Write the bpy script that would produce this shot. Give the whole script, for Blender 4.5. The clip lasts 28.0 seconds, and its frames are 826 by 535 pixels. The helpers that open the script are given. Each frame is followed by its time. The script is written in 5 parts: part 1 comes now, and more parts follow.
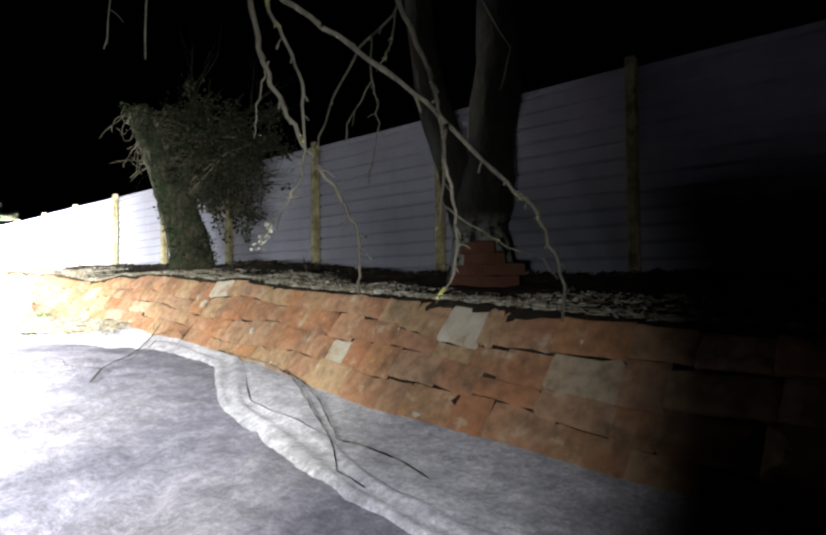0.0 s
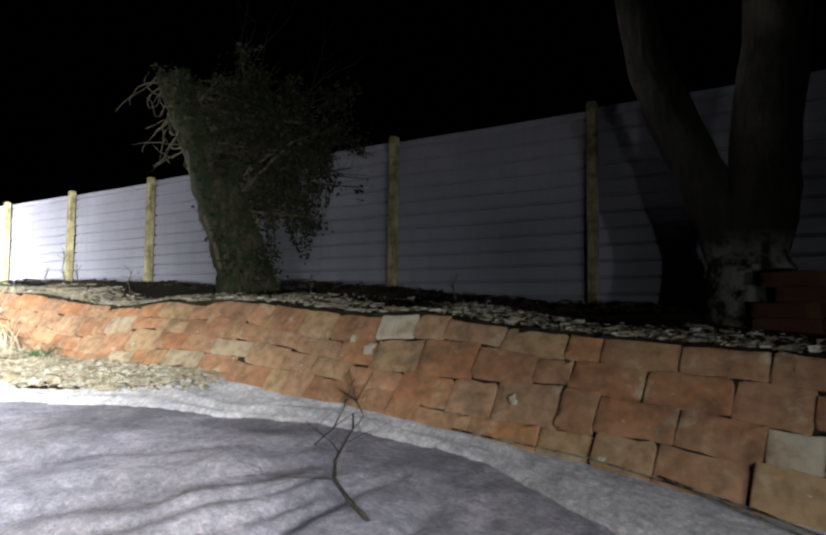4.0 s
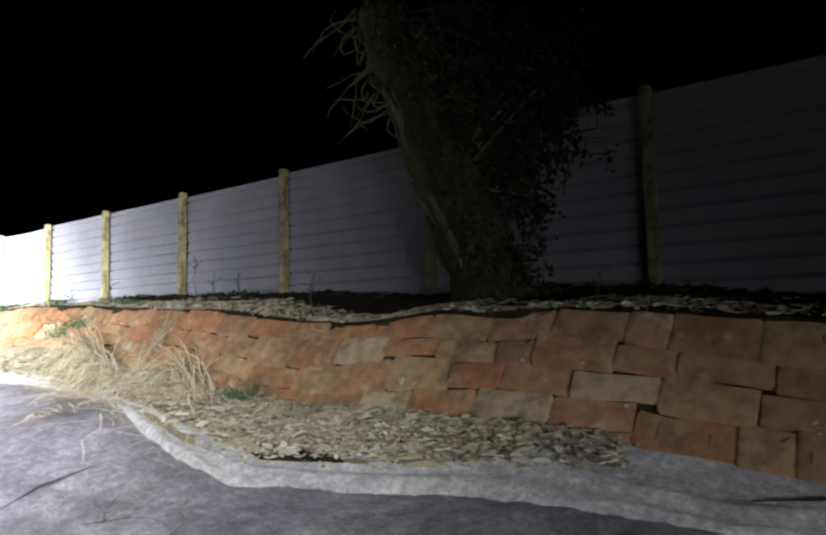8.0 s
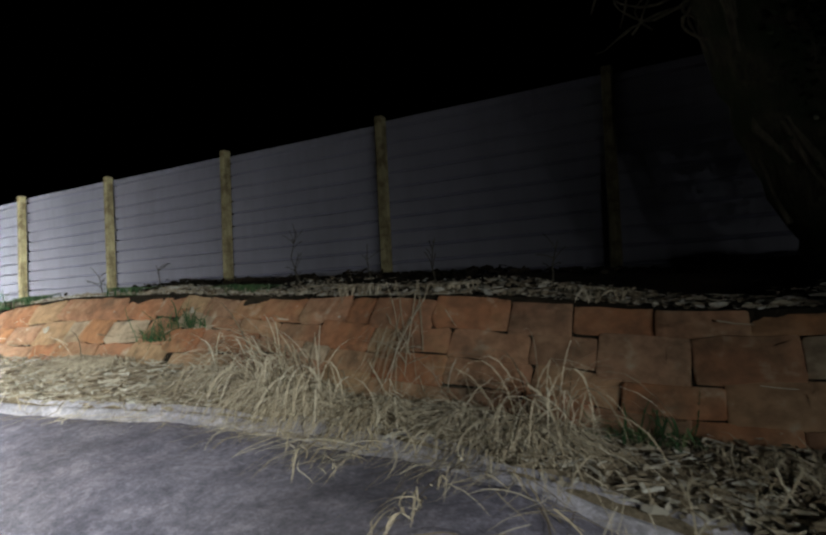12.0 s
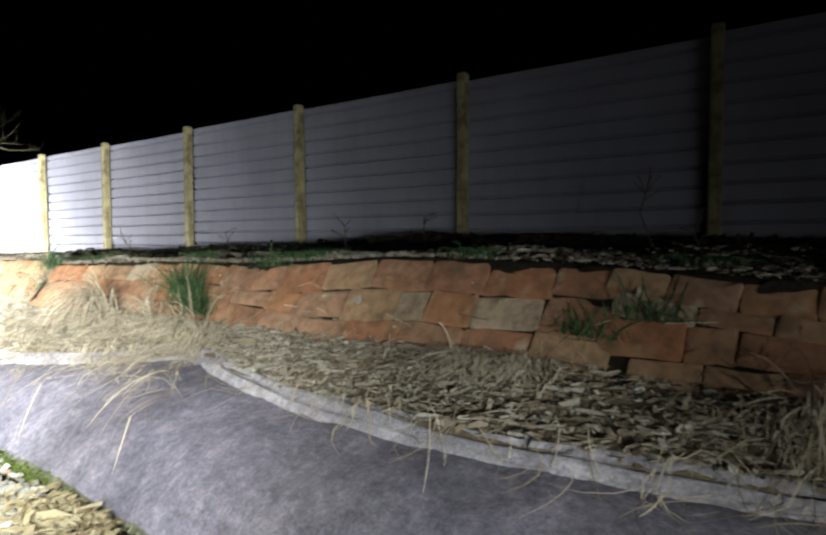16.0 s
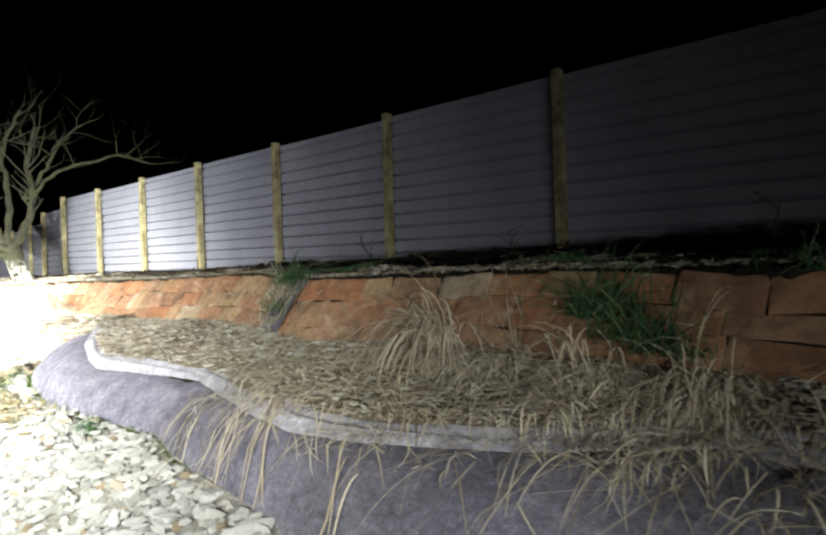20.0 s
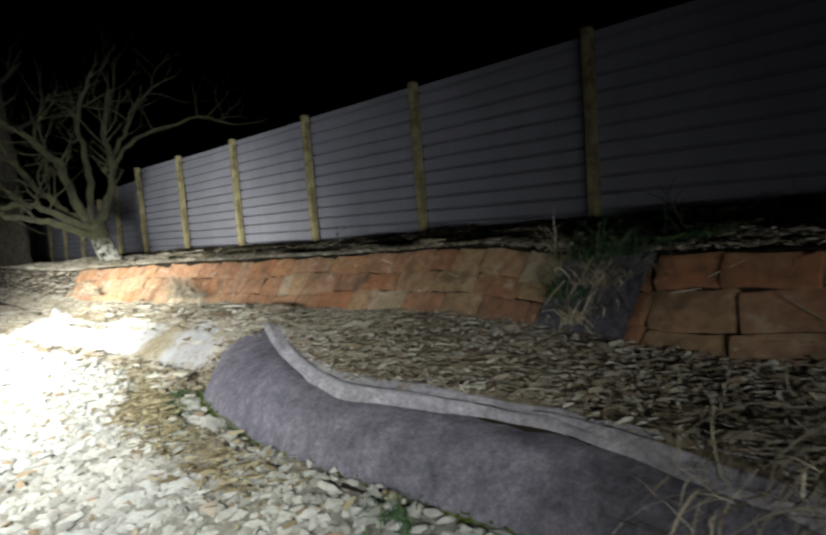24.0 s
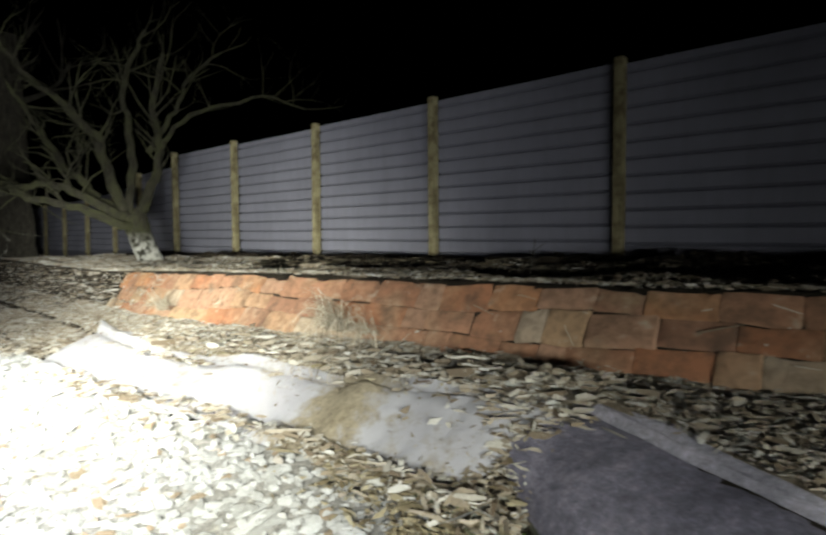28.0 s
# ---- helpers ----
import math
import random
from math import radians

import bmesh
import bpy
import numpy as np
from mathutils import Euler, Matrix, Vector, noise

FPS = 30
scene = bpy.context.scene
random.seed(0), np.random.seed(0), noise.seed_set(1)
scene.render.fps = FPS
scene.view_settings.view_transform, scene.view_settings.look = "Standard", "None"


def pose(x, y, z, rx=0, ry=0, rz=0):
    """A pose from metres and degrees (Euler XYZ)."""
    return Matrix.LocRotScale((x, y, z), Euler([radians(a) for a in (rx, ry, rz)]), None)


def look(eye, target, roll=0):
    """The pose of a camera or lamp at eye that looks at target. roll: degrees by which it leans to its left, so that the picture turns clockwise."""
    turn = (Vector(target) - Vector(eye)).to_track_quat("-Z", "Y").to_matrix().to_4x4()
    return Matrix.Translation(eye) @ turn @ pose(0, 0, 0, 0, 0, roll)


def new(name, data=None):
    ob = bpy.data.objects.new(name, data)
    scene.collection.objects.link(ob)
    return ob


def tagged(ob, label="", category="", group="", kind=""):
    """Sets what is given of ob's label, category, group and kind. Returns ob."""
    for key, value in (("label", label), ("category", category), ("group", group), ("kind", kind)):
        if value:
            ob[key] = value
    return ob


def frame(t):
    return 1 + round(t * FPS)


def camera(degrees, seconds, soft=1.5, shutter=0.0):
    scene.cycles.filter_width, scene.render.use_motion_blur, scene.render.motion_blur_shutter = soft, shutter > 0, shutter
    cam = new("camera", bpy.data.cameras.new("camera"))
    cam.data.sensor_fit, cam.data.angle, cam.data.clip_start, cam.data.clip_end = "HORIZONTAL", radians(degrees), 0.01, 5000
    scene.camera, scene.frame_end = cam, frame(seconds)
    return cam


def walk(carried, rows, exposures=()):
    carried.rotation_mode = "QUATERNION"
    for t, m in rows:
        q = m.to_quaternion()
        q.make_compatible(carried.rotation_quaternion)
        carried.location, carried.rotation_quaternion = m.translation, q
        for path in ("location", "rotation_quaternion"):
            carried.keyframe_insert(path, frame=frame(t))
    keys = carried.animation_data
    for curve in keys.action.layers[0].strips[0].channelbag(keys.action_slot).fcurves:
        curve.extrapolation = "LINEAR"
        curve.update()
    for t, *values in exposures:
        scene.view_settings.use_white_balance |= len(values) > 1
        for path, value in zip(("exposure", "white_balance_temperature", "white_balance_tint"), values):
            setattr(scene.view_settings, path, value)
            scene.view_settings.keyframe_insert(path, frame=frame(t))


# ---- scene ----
cam = camera(71.85, 28.0, soft=2.4, shutter=0.25)

PATH = [
    (0, (4.564, -0.042, -0.045), (3.274, 1.485, 0.013), -0.73),
    (0.5, (4.346, -0.059, -0.034), (3.091, 1.496, 0.042), -1.15),
    (1, (4.011, -0.164, -0.033), (2.974, 1.547, -0.003), -3.29),
    (1.5, (3.819, -0.208, -0.060), (2.777, 1.498, 0.003), -1.96),
    (2, (3.538, -0.089, -0.016), (2.418, 1.567, -0.066), -0.34),
    (2.5, (3.268, -0.004, -0.017), (2.135, 1.642, 0.050), 0.59),
    (3, (2.913, -0.115, 0.022), (1.924, 1.623, 0.060), 1.34),
    (3.5, (2.748, -0.169, 0.048), (1.705, 1.532, 0.173), 0.95),
    (5.5, (1.779, 0.026, 0.006), (0.875, 1.806, 0.129), -2.60),
    (6, (1.616, 0.083, -0.004), (0.494, 1.731, 0.151), -2.10),
    (6.5, (1.415, 0.190, -0.007), (0.149, 1.729, 0.164), -1.50),
    (7, (1.200, 0.171, -0.017), (-0.011, 1.748, 0.195), -0.40),
    (7.5, (0.930, 0.127, 0.011), (-0.162, 1.794, 0.184), -0.30),
    (8, (0.759, 0.119, 0.045), (-0.373, 1.759, 0.210), -1.20),
    (8.5, (0.562, 0.208, 0.093), (-0.852, 1.618, 0.206), -2.30),
    (9, (0.362, 0.219, 0.083), (-1.006, 1.675, 0.186), -1.00),
    (9.5, (0.064, 0.068, 0.091), (-1.048, 1.730, 0.116), -2.50),
    (10, (-0.106, 0.052, 0.048), (-1.340, 1.624, 0.137), -2.10),
    (10.5, (-0.333, 0.087, 0.147), (-1.672, 1.572, 0.143), -2.57),
    (11, (-0.564, 0.148, 0.123), (-1.812, 1.710, 0.142), -0.73),
    (11.5, (-0.829, 0.157, 0.078), (-1.773, 1.917, 0.180), -2.75),
    (13.5, (-1.622, 0.234, 0.273), (-2.736, 1.895, 0.268), 0.11),
    (14, (-1.812, 0.116, 0.264), (-3.150, 1.602, 0.225), 0.25),
    (14.5, (-2.094, 0.129, 0.275), (-3.624, 1.413, 0.169), -0.31),
    (15, (-2.374, 0.164, 0.263), (-3.756, 1.610, 0.243), 0.27),
    (15.5, (-2.661, 0.168, 0.237), (-3.715, 1.868, 0.255), -1.03),
    (16, (-2.841, 0.182, 0.230), (-3.962, 1.836, 0.146), -0.10),
    (16.5, (-3.036, 0.223, 0.269), (-4.445, 1.640, 0.207), 0.59),
    (17, (-3.303, 0.206, 0.254), (-4.629, 1.703, 0.239), 1.44),
    (17.5, (-3.504, 0.151, 0.240), (-4.588, 1.832, 0.270), 0.59),
    (18, (-3.691, 0.113, 0.234), (-4.952, 1.666, 0.232), 0.19),
    (18.5, (-3.993, 0.141, 0.248), (-5.397, 1.566, 0.262), -1.35),
    (19, (-4.355, 0.138, 0.195), (-5.488, 1.786, 0.191), -1.60),
    (19.5, (-4.483, 0.125, 0.182), (-5.588, 1.792, 0.180), -1.40),
    (20, (-4.691, 0.216, 0.181), (-6.012, 1.717, 0.150), -1.43),
    (20.5, (-4.828, 0.282, 0.182), (-6.190, 1.746, 0.161), -3.04),
    (21, (-5.031, 0.304, 0.147), (-6.317, 1.834, 0.104), -0.36),
    (21.5, (-5.254, 0.301, 0.131), (-6.472, 1.886, 0.093), -0.91),
    (23.5, (-6.054, 0.215, 0.290), (-7.251, 1.805, 0.089), -3.49),
    (24, (-6.247, 0.170, 0.252), (-7.659, 1.577, 0.088), -4.04),
    (24.5, (-6.434, 0.204, 0.287), (-7.975, 1.469, 0.122), -2.99),
    (25, (-6.747, 0.166, 0.257), (-8.071, 1.659, 0.122), 0.50),
    (25.5, (-6.935, 0.107, 0.293), (-8.177, 1.672, 0.208), -0.37),
    (26, (-7.176, 0.106, 0.283), (-8.519, 1.587, 0.205), -1.23),
    (26.5, (-7.405, 0.099, 0.265), (-8.753, 1.575, 0.191), -0.15),
    (27, (-7.725, 0.045, 0.276), (-8.943, 1.629, 0.196), 0.04),
    (27.5, (-7.931, 0.029, 0.249), (-9.076, 1.667, 0.203), 0.54),
    (28, (-8.157, 0.086, 0.285), (-9.513, 1.552, 0.168), -0.13),
]


def gain(x):
    """Stops added to the stand-in lamps at x, so places ahead are brighter; the exposure follows it down."""
    return 0.7 * (4.4 - max(x, 1.5)) + 1.0 * max(0.0, 1.5 - max(x, -3.5)) + 0.85 * max(0.0, -3.5 - max(x, -9.6))


# the clip's own brightening and darkening, in stops, as the torch swings
SWING_T = (0, 1, 2, 3, 6, 7, 8, 9, 10, 11, 14, 15, 16, 17, 18, 19, 20, 21, 24, 25, 26, 27, 28)
SWING = (-0.85, -0.75, -1.25, -0.6, -1.13, -0.92, -1.15, -1.25, -1.8, -0.8, -1.95, -1.4, -0.55, -0.82, -0.9, -0.43, -0.95, -0.72, -1.6, -1.0, -1.65, -0.5, -0.45)
walk(cam, [(t, look(eye, target, roll)) for t, eye, target, roll in PATH], [(t, float(np.interp(t, SWING_T, SWING)) - gain(eye[0])) for t, eye, target, roll in PATH])

# ---- world and light: a moonless night; the only light is a carried hand torch, here fixed stand-in spots ----
world = bpy.data.worlds.new("night")
world.use_nodes = True
world.node_tree.nodes["Background"].inputs[0].default_value = (0.25, 0.3, 0.45, 1)
world.node_tree.nodes["Background"].inputs[1].default_value = 0.0008
scene.world = world

TORCH_POWER = 120.0
# fixed spots added along and past the walk, in place of one moving torch
for n in range(16):
    x = 4.4 - 0.98 * n
    z = -0.1 if x > 2.4 else 0.08
    wide = n < 2
    # the torch's spill, over bank and fence, and its core, low along the slope
    for step, share, size, reach, side, low in ((0.0, 1.1, 110 if wide else 100, 2.6, 1.3 if wide else 1.1, 0.35), (0.49, 1.15 if n < 3 else 0.75, 66, 1.9, 2.0 if n > 13 else 1.25, 0.55 if n > 13 else 0.85)):
        lamp = bpy.data.lights.new("torch_stand_in", "SPOT")
        lamp.energy = TORCH_POWER * share * 2 ** gain(x - step)
        lamp.color = (0.95, 1.0, 0.93) if step == 0.0 else (0.98, 1.0, 0.79)
        lamp.spot_size, lamp.spot_blend, lamp.shadow_soft_size = radians(size), 1.0, 0.03
        new("torch_stand_in", lamp).matrix_world = look((x - step, 0.0, z), (x - step - reach, side, z - low))

# one more fixed spot, added to brighten the last of the fence
lamp = bpy.data.lights.new("torch_stand_in", "SPOT")
lamp.energy = 8.0 * TORCH_POWER * 2 ** gain(-8.6)
lamp.color = (0.96, 1.0, 0.88)
lamp.spot_size, lamp.spot_blend, lamp.shadow_soft_size = radians(14), 1.0, 0.03
new("torch_stand_in", lamp).matrix_world = look((-8.6, 0.0, 0.3), (-19.0, 3.5, 0.2))

# ---- materials ----


class Nodes:
    """A short way to write a node material."""

    def __init__(self, name, rough=0.8, metal=0.0):
        self.mat = bpy.data.materials.new(name)
        self.mat.use_nodes = True
        self.tree = self.mat.node_tree
        self.bsdf = self.tree.nodes["Principled BSDF"]
        self.bsdf.inputs["Roughness"].default_value = rough
        self.bsdf.inputs["Metallic"].default_value = metal
        self.bsdf.inputs["Diffuse Roughness"].default_value = 1.0
        self.bsdf.inputs["Specular IOR Level"].default_value = 0.3

    def put(self, kind, **values):
        node = self.tree.nodes.new(kind)
        for key, value in values.items():
            node.inputs[key.replace("_", " ")].default_value = value
        return node

    def join(self, a, b):
        self.tree.links.new(a, b)

    def coords(self, which="Object"):
        return self.put("ShaderNodeTexCoord").outputs[which]

    def world_place(self):
        return self.put("ShaderNodeNewGeometry").outputs["Position"]

    def noise(self, scale, detail=4.0, where=None, rough=0.6):
        node = self.put("ShaderNodeTexNoise", Scale=scale, Detail=detail, Roughness=rough)
        if where is not None:
            self.join(where, node.inputs["Vector"])
        return node.outputs["Fac"]

    def ramp(self, fac, stops, constant=False):
        node = self.put("ShaderNodeValToRGB")
        node.color_ramp.interpolation = "CONSTANT" if constant else "LINEAR"
        el = node.color_ramp.elements
        while len(el) < len(stops):
            el.new(0.5)
        for e, (at, colour) in zip(el, stops):
            e.position, e.color = at, (*colour, 1)
        self.join(fac, node.inputs["Fac"])
        return node.outputs["Color"]

    def mix(self, fac, a, b, mode="MIX"):
        node = self.put("ShaderNodeMix")
        node.data_type, node.blend_type = "RGBA", mode
        for socket, value in ((node.inputs[0], fac), (node.inputs[6], a), (node.inputs[7], b)):
            if isinstance(value, bpy.types.NodeSocket):
                self.join(value, socket)
            else:
                socket.default_value = value if isinstance(value, float) else (*value, 1)
        return node.outputs[2]

    def bump(self, height, strength=0.4, distance=0.01):
        node = self.put("ShaderNodeBump", Strength=strength, Distance=distance)
        self.join(height, node.inputs["Height"])
        self.join(node.outputs["Normal"], self.bsdf.inputs["Normal"])

    def colour(self, socket):
        self.join(socket, self.bsdf.inputs["Base Color"])
        return self.mat


def brick_material():
    m = Nodes("old_brick", 0.9)
    pick = m.put("ShaderNodeObjectInfo").outputs["Random"]
    red = m.ramp(pick, [(0.0, (0.40, 0.165, 0.085)), (0.18, (0.46, 0.215, 0.125)), (0.3, (0.47, 0.27, 0.16)), (0.42, (0.43, 0.155, 0.065)),
                        (0.55, (0.46, 0.25, 0.165)), (0.66, (0.49, 0.31, 0.18)), (0.76, (0.47, 0.20, 0.085)), (0.86, (0.34, 0.15, 0.09)), (0.95, (0.52, 0.42, 0.33))], True)
    where = m.world_place()
    buff = m.ramp(m.noise(5.5, 3, where), [(0.47, (0, 0, 0)), (0.66, (0.5, 0.5, 0.5))])
    base = m.mix(buff, red, (0.44, 0.295, 0.19))
    stain = m.ramp(m.noise(22, 6, where), [(0.34, (0.5, 0.45, 0.4)), (0.58, (1.08, 1.06, 1.04))])
    worn = m.mix(0.8, base, stain, "MULTIPLY")
    patch = m.ramp(m.noise(11, 5, where), [(0.6, (0, 0, 0)), (0.72, (0.8, 0.8, 0.8))])
    dusty = m.mix(patch, worn, (0.56, 0.47, 0.38))
    spots = m.ramp(m.noise(19, 3, where), [(0.715, (0, 0, 0)), (0.74, (1, 1, 1))])
    limed = m.mix(spots, dusty, (0.66, 0.63, 0.58))
    moss = m.ramp(m.noise(2.6, 5, where, 0.7), [(0.56, (0, 0, 0)), (0.72, (0.4, 0.4, 0.4))])
    limed = m.mix(moss, limed, (0.36, 0.30, 0.13))
    soot = m.ramp(m.noise(7, 4, where), [(0.3, (0.42, 0.38, 0.36)), (0.46, (1, 1, 1))])
    m.bump(m.noise(38, 9, where), 0.8, 0.008)
    return m.colour(m.mix(0.22, m.mix(1.0, limed, soot, "MULTIPLY"), (0.47, 0.38, 0.30)))


def soil_material():
    m = Nodes("soil", 0.95)
    where = m.world_place()
    base = m.ramp(m.noise(6, 8, where), [(0.3, (0.014, 0.011, 0.008)), (0.55, (0.034, 0.026, 0.019)), (0.75, (0.085, 0.067, 0.048))])
    m.bump(m.noise(40, 8, where), 1.0, 0.02)
    return m.colour(base)


def fabric_material(name, dark, light, scale=1.0):
    m = Nodes(name, 0.85)
    where = m.world_place()
    big = m.noise(2.2 * scale, 6, where, 0.7)
    flock = m.noise(48, 8, where, 0.85)
    fine = m.noise(150, 4, where, 0.75)
    base = m.ramp(big, [(0.3, dark), (0.7, light)])
    spots = m.ramp(flock, [(0.38, (0.68, 0.67, 0.68)), (0.5, (0.96, 0.96, 0.96)), (0.63, (1.38, 1.37, 1.38))])
    fibre = m.ramp(fine, [(0.3, (0.75, 0.75, 0.75)), (0.65, (1.12, 1.12, 1.12))])
    dust = m.ramp(m.noise(11 * scale, 7, where, 0.75), [(0.36, (0.74, 0.735, 0.74)), (0.5, (0.98, 0.98, 0.98)), (0.63, (1.3, 1.28, 1.24))])
    m.bump(flock, 0.7, 0.008)
    return m.colour(m.mix(1.0, m.mix(1.0, m.mix(1.0, base, dust, "MULTIPLY"), spots, "MULTIPLY"), fibre, "MULTIPLY"))


def sheet_material():
    m = Nodes("galvanised_sheet", 0.45, 0.2)
    m.bsdf.inputs["Diffuse Roughness"].default_value = 0.2
    where = m.world_place()
    base = m.ramp(m.noise(1.3, 6, where), [(0.3, (0.44, 0.435, 0.55)), (0.7, (0.545, 0.535, 0.665))])
    streak = m.put("ShaderNodeMapping", Scale=(6.0, 1.0, 0.8))
    m.join(where, streak.inputs["Vector"])
    dirt = m.ramp(m.noise(2.5, 6, streak.outputs["Vector"]), [(0.35, (0.72, 0.71, 0.7)), (0.6, (1, 1, 1))])
    return m.colour(m.mix(0.25, base, dirt, "MULTIPLY"))


def wood_material(name, dark, light, along=(1, 1, 0.08), rough=0.8):
    m = Nodes(name, rough)
    place = m.put("ShaderNodeMapping", Scale=along)
    m.join(m.coords(), place.inputs["Vector"])
    grain = m.noise(45, 6, place.outputs["Vector"], 0.7)
    blotch = m.ramp(m.noise(12, 5, m.coords()), [(0.38, (0.36, 0.31, 0.27)), (0.56, (1, 1, 1))])
    base = m.ramp(grain, [(0.3, dark), (0.7, light)])
    m.bump(grain, 0.4, 0.004)
    return m.colour(m.mix(0.8, base, blotch, "MULTIPLY"))


def island_material(name, stops, rough=0.85, bump=0.3):
    m = Nodes(name, rough)
    pick = m.put("ShaderNodeNewGeometry").outputs["Random Per Island"]
    base = m.ramp(pick, stops)
    fine = m.noise(70, 4, m.world_place())
    m.bump(fine, bump, 0.004)
    shade = m.ramp(fine, [(0.3, (0.75, 0.74, 0.72)), (0.65, (1, 1, 1))])
    return m.colour(m.mix(0.8, base, shade, "MULTIPLY"))


def bark_material(name, dark, light, moss=None, lime_below=None, lime_share=1.0):
    m = Nodes(name, 0.92)
    where = m.world_place()
    place = m.put("ShaderNodeMapping", Scale=(1, 1, 0.3))
    m.join(where, place.inputs["Vector"])
    crack = m.noise(28, 8, place.outputs["Vector"], 0.7)
    base = m.ramp(crack, [(0.35, dark), (0.65, light)])
    if moss:
        base = m.mix(m.ramp(m.noise(7, 5, where), [(0.42, (0, 0, 0)), (0.6, (1, 1, 1))]), base, moss)
    if lime_below is not None:
        split = m.put("ShaderNodeSeparateXYZ")
        m.join(where, split.inputs[0])
        height = m.put("ShaderNodeMapRange", From_Min=lime_below + 0.1, From_Max=lime_below - 0.1)
        m.join(split.outputs["Z"], height.inputs["Value"])
        rag = m.ramp(m.noise(14, 5, where), [(0.4, (0, 0, 0)), (0.55, (1, 1, 1))])
        lime = m.mix(1.0, m.mix(1.0, height.outputs["Result"], rag, "MULTIPLY"), (lime_share, lime_share, lime_share), "MULTIPLY")
        base = m.mix(lime, base, (0.6, 0.58, 0.55))
    m.bump(crack, 1.0, 0.02)
    return m.colour(base)


BRICK = brick_material()
SOIL = soil_material()
FABRIC = fabric_material("grey_ground_fabric", (0.153, 0.147, 0.2), (0.285, 0.27, 0.36))
MOSSY = fabric_material("mossy_fabric_hem", (0.065, 0.083, 0.042), (0.20, 0.2, 0.165), 5.0)
BED = fabric_material("gravel_bed", (0.25, 0.236, 0.225), (0.40, 0.387, 0.38), 3.0)
PALE = fabric_material("pale_fabric_edge", (0.42, 0.407, 0.495), (0.57, 0.553, 0.655))
SHEET = sheet_material()
POST = wood_material("post_wood", (0.33, 0.285, 0.165), (0.6, 0.535, 0.34))
GRAVEL = island_material("white_gravel", [(0.0, (0.33, 0.325, 0.325)), (0.5, (0.51, 0.505, 0.515)), (0.93, (0.60, 0.60, 0.62)), (0.965, (0.40, 0.31, 0.23)), (1.0, (0.25, 0.2, 0.15))])
LITTER = island_material("dry_leaf_litter", [(0.0, (0.16, 0.12, 0.085)), (0.25, (0.34, 0.28, 0.215)), (0.6, (0.48, 0.425, 0.36)), (0.85, (0.59, 0.56, 0.52)), (1.0, (0.69, 0.68, 0.67))])
MOULD_CHIP = island_material("brown_leaf_bits", [(0.0, (0.10, 0.08, 0.055)), (0.6, (0.24, 0.20, 0.145)), (1.0, (0.42, 0.38, 0.32))])
STRAW = island_material("dry_grass", [(0.0, (0.13, 0.10, 0.07)), (0.2, (0.40, 0.33, 0.25)), (0.4, (0.56, 0.48, 0.38)), (0.7, (0.66, 0.58, 0.47)), (1.0, (0.79, 0.73, 0.64))], 0.7, 0.1)
GREEN = island_material("green_grass", [(0.0, (0.035, 0.085, 0.035)), (0.6, (0.08, 0.16, 0.08)), (1.0, (0.17, 0.22, 0.10))], 0.6, 0.1)
IVY_LEAF = island_material("ivy_leaf", [(0.0, (0.010, 0.016, 0.007)), (0.6, (0.024, 0.040, 0.016)), (1.0, (0.06, 0.078, 0.04))], 0.6, 0.1)
DEAD_LEAF = island_material("dead_ivy_leaf", [(0.0, (0.012, 0.013, 0.008)), (0.7, (0.035, 0.036, 0.021)), (1.0, (0.09, 0.082, 0.052))], 0.8, 0.1)
BARK_IVY = bark_material("ivy_tree_bark", (0.012, 0.011, 0.008), (0.10, 0.085, 0.06), moss=(0.024, 0.036, 0.016))
BARK_DARK = bark_material("dark_bark", (0.008, 0.007, 0.0065), (0.032, 0.028, 0.025), lime_below=0.3, lime_share=0.5)
BARK_FRUIT = bark_material("fruit_tree_bark", (0.014, 0.013, 0.010), (0.072, 0.066, 0.047), moss=(0.062, 0.062, 0.033), lime_below=0.22)
BARK_FAR = bark_material("far_tree_bark", (0.02, 0.018, 0.015), (0.085, 0.075, 0.06))
TWIG = bark_material("twig_bark", (0.05, 0.044, 0.037), (0.16, 0.142, 0.12))
LICHEN = island_material("yellow_lichen", [(0.0, (0.20, 0.19, 0.06)), (0.5, (0.36, 0.33, 0.10)), (1.0, (0.48, 0.44, 0.18))], 0.9, 0.2)
# for bare dead stems, and for crown stems painted pale as if lit
PALE_TWIG = bark_material("bare_and_lit_stem_bark", (0.05, 0.045, 0.033), (0.19, 0.165, 0.125))
PALE_LICHEN = island_material("pale_lichen", [(0.0, (0.26, 0.25, 0.22)), (1.0, (0.5, 0.48, 0.43))], 0.9, 0.2)

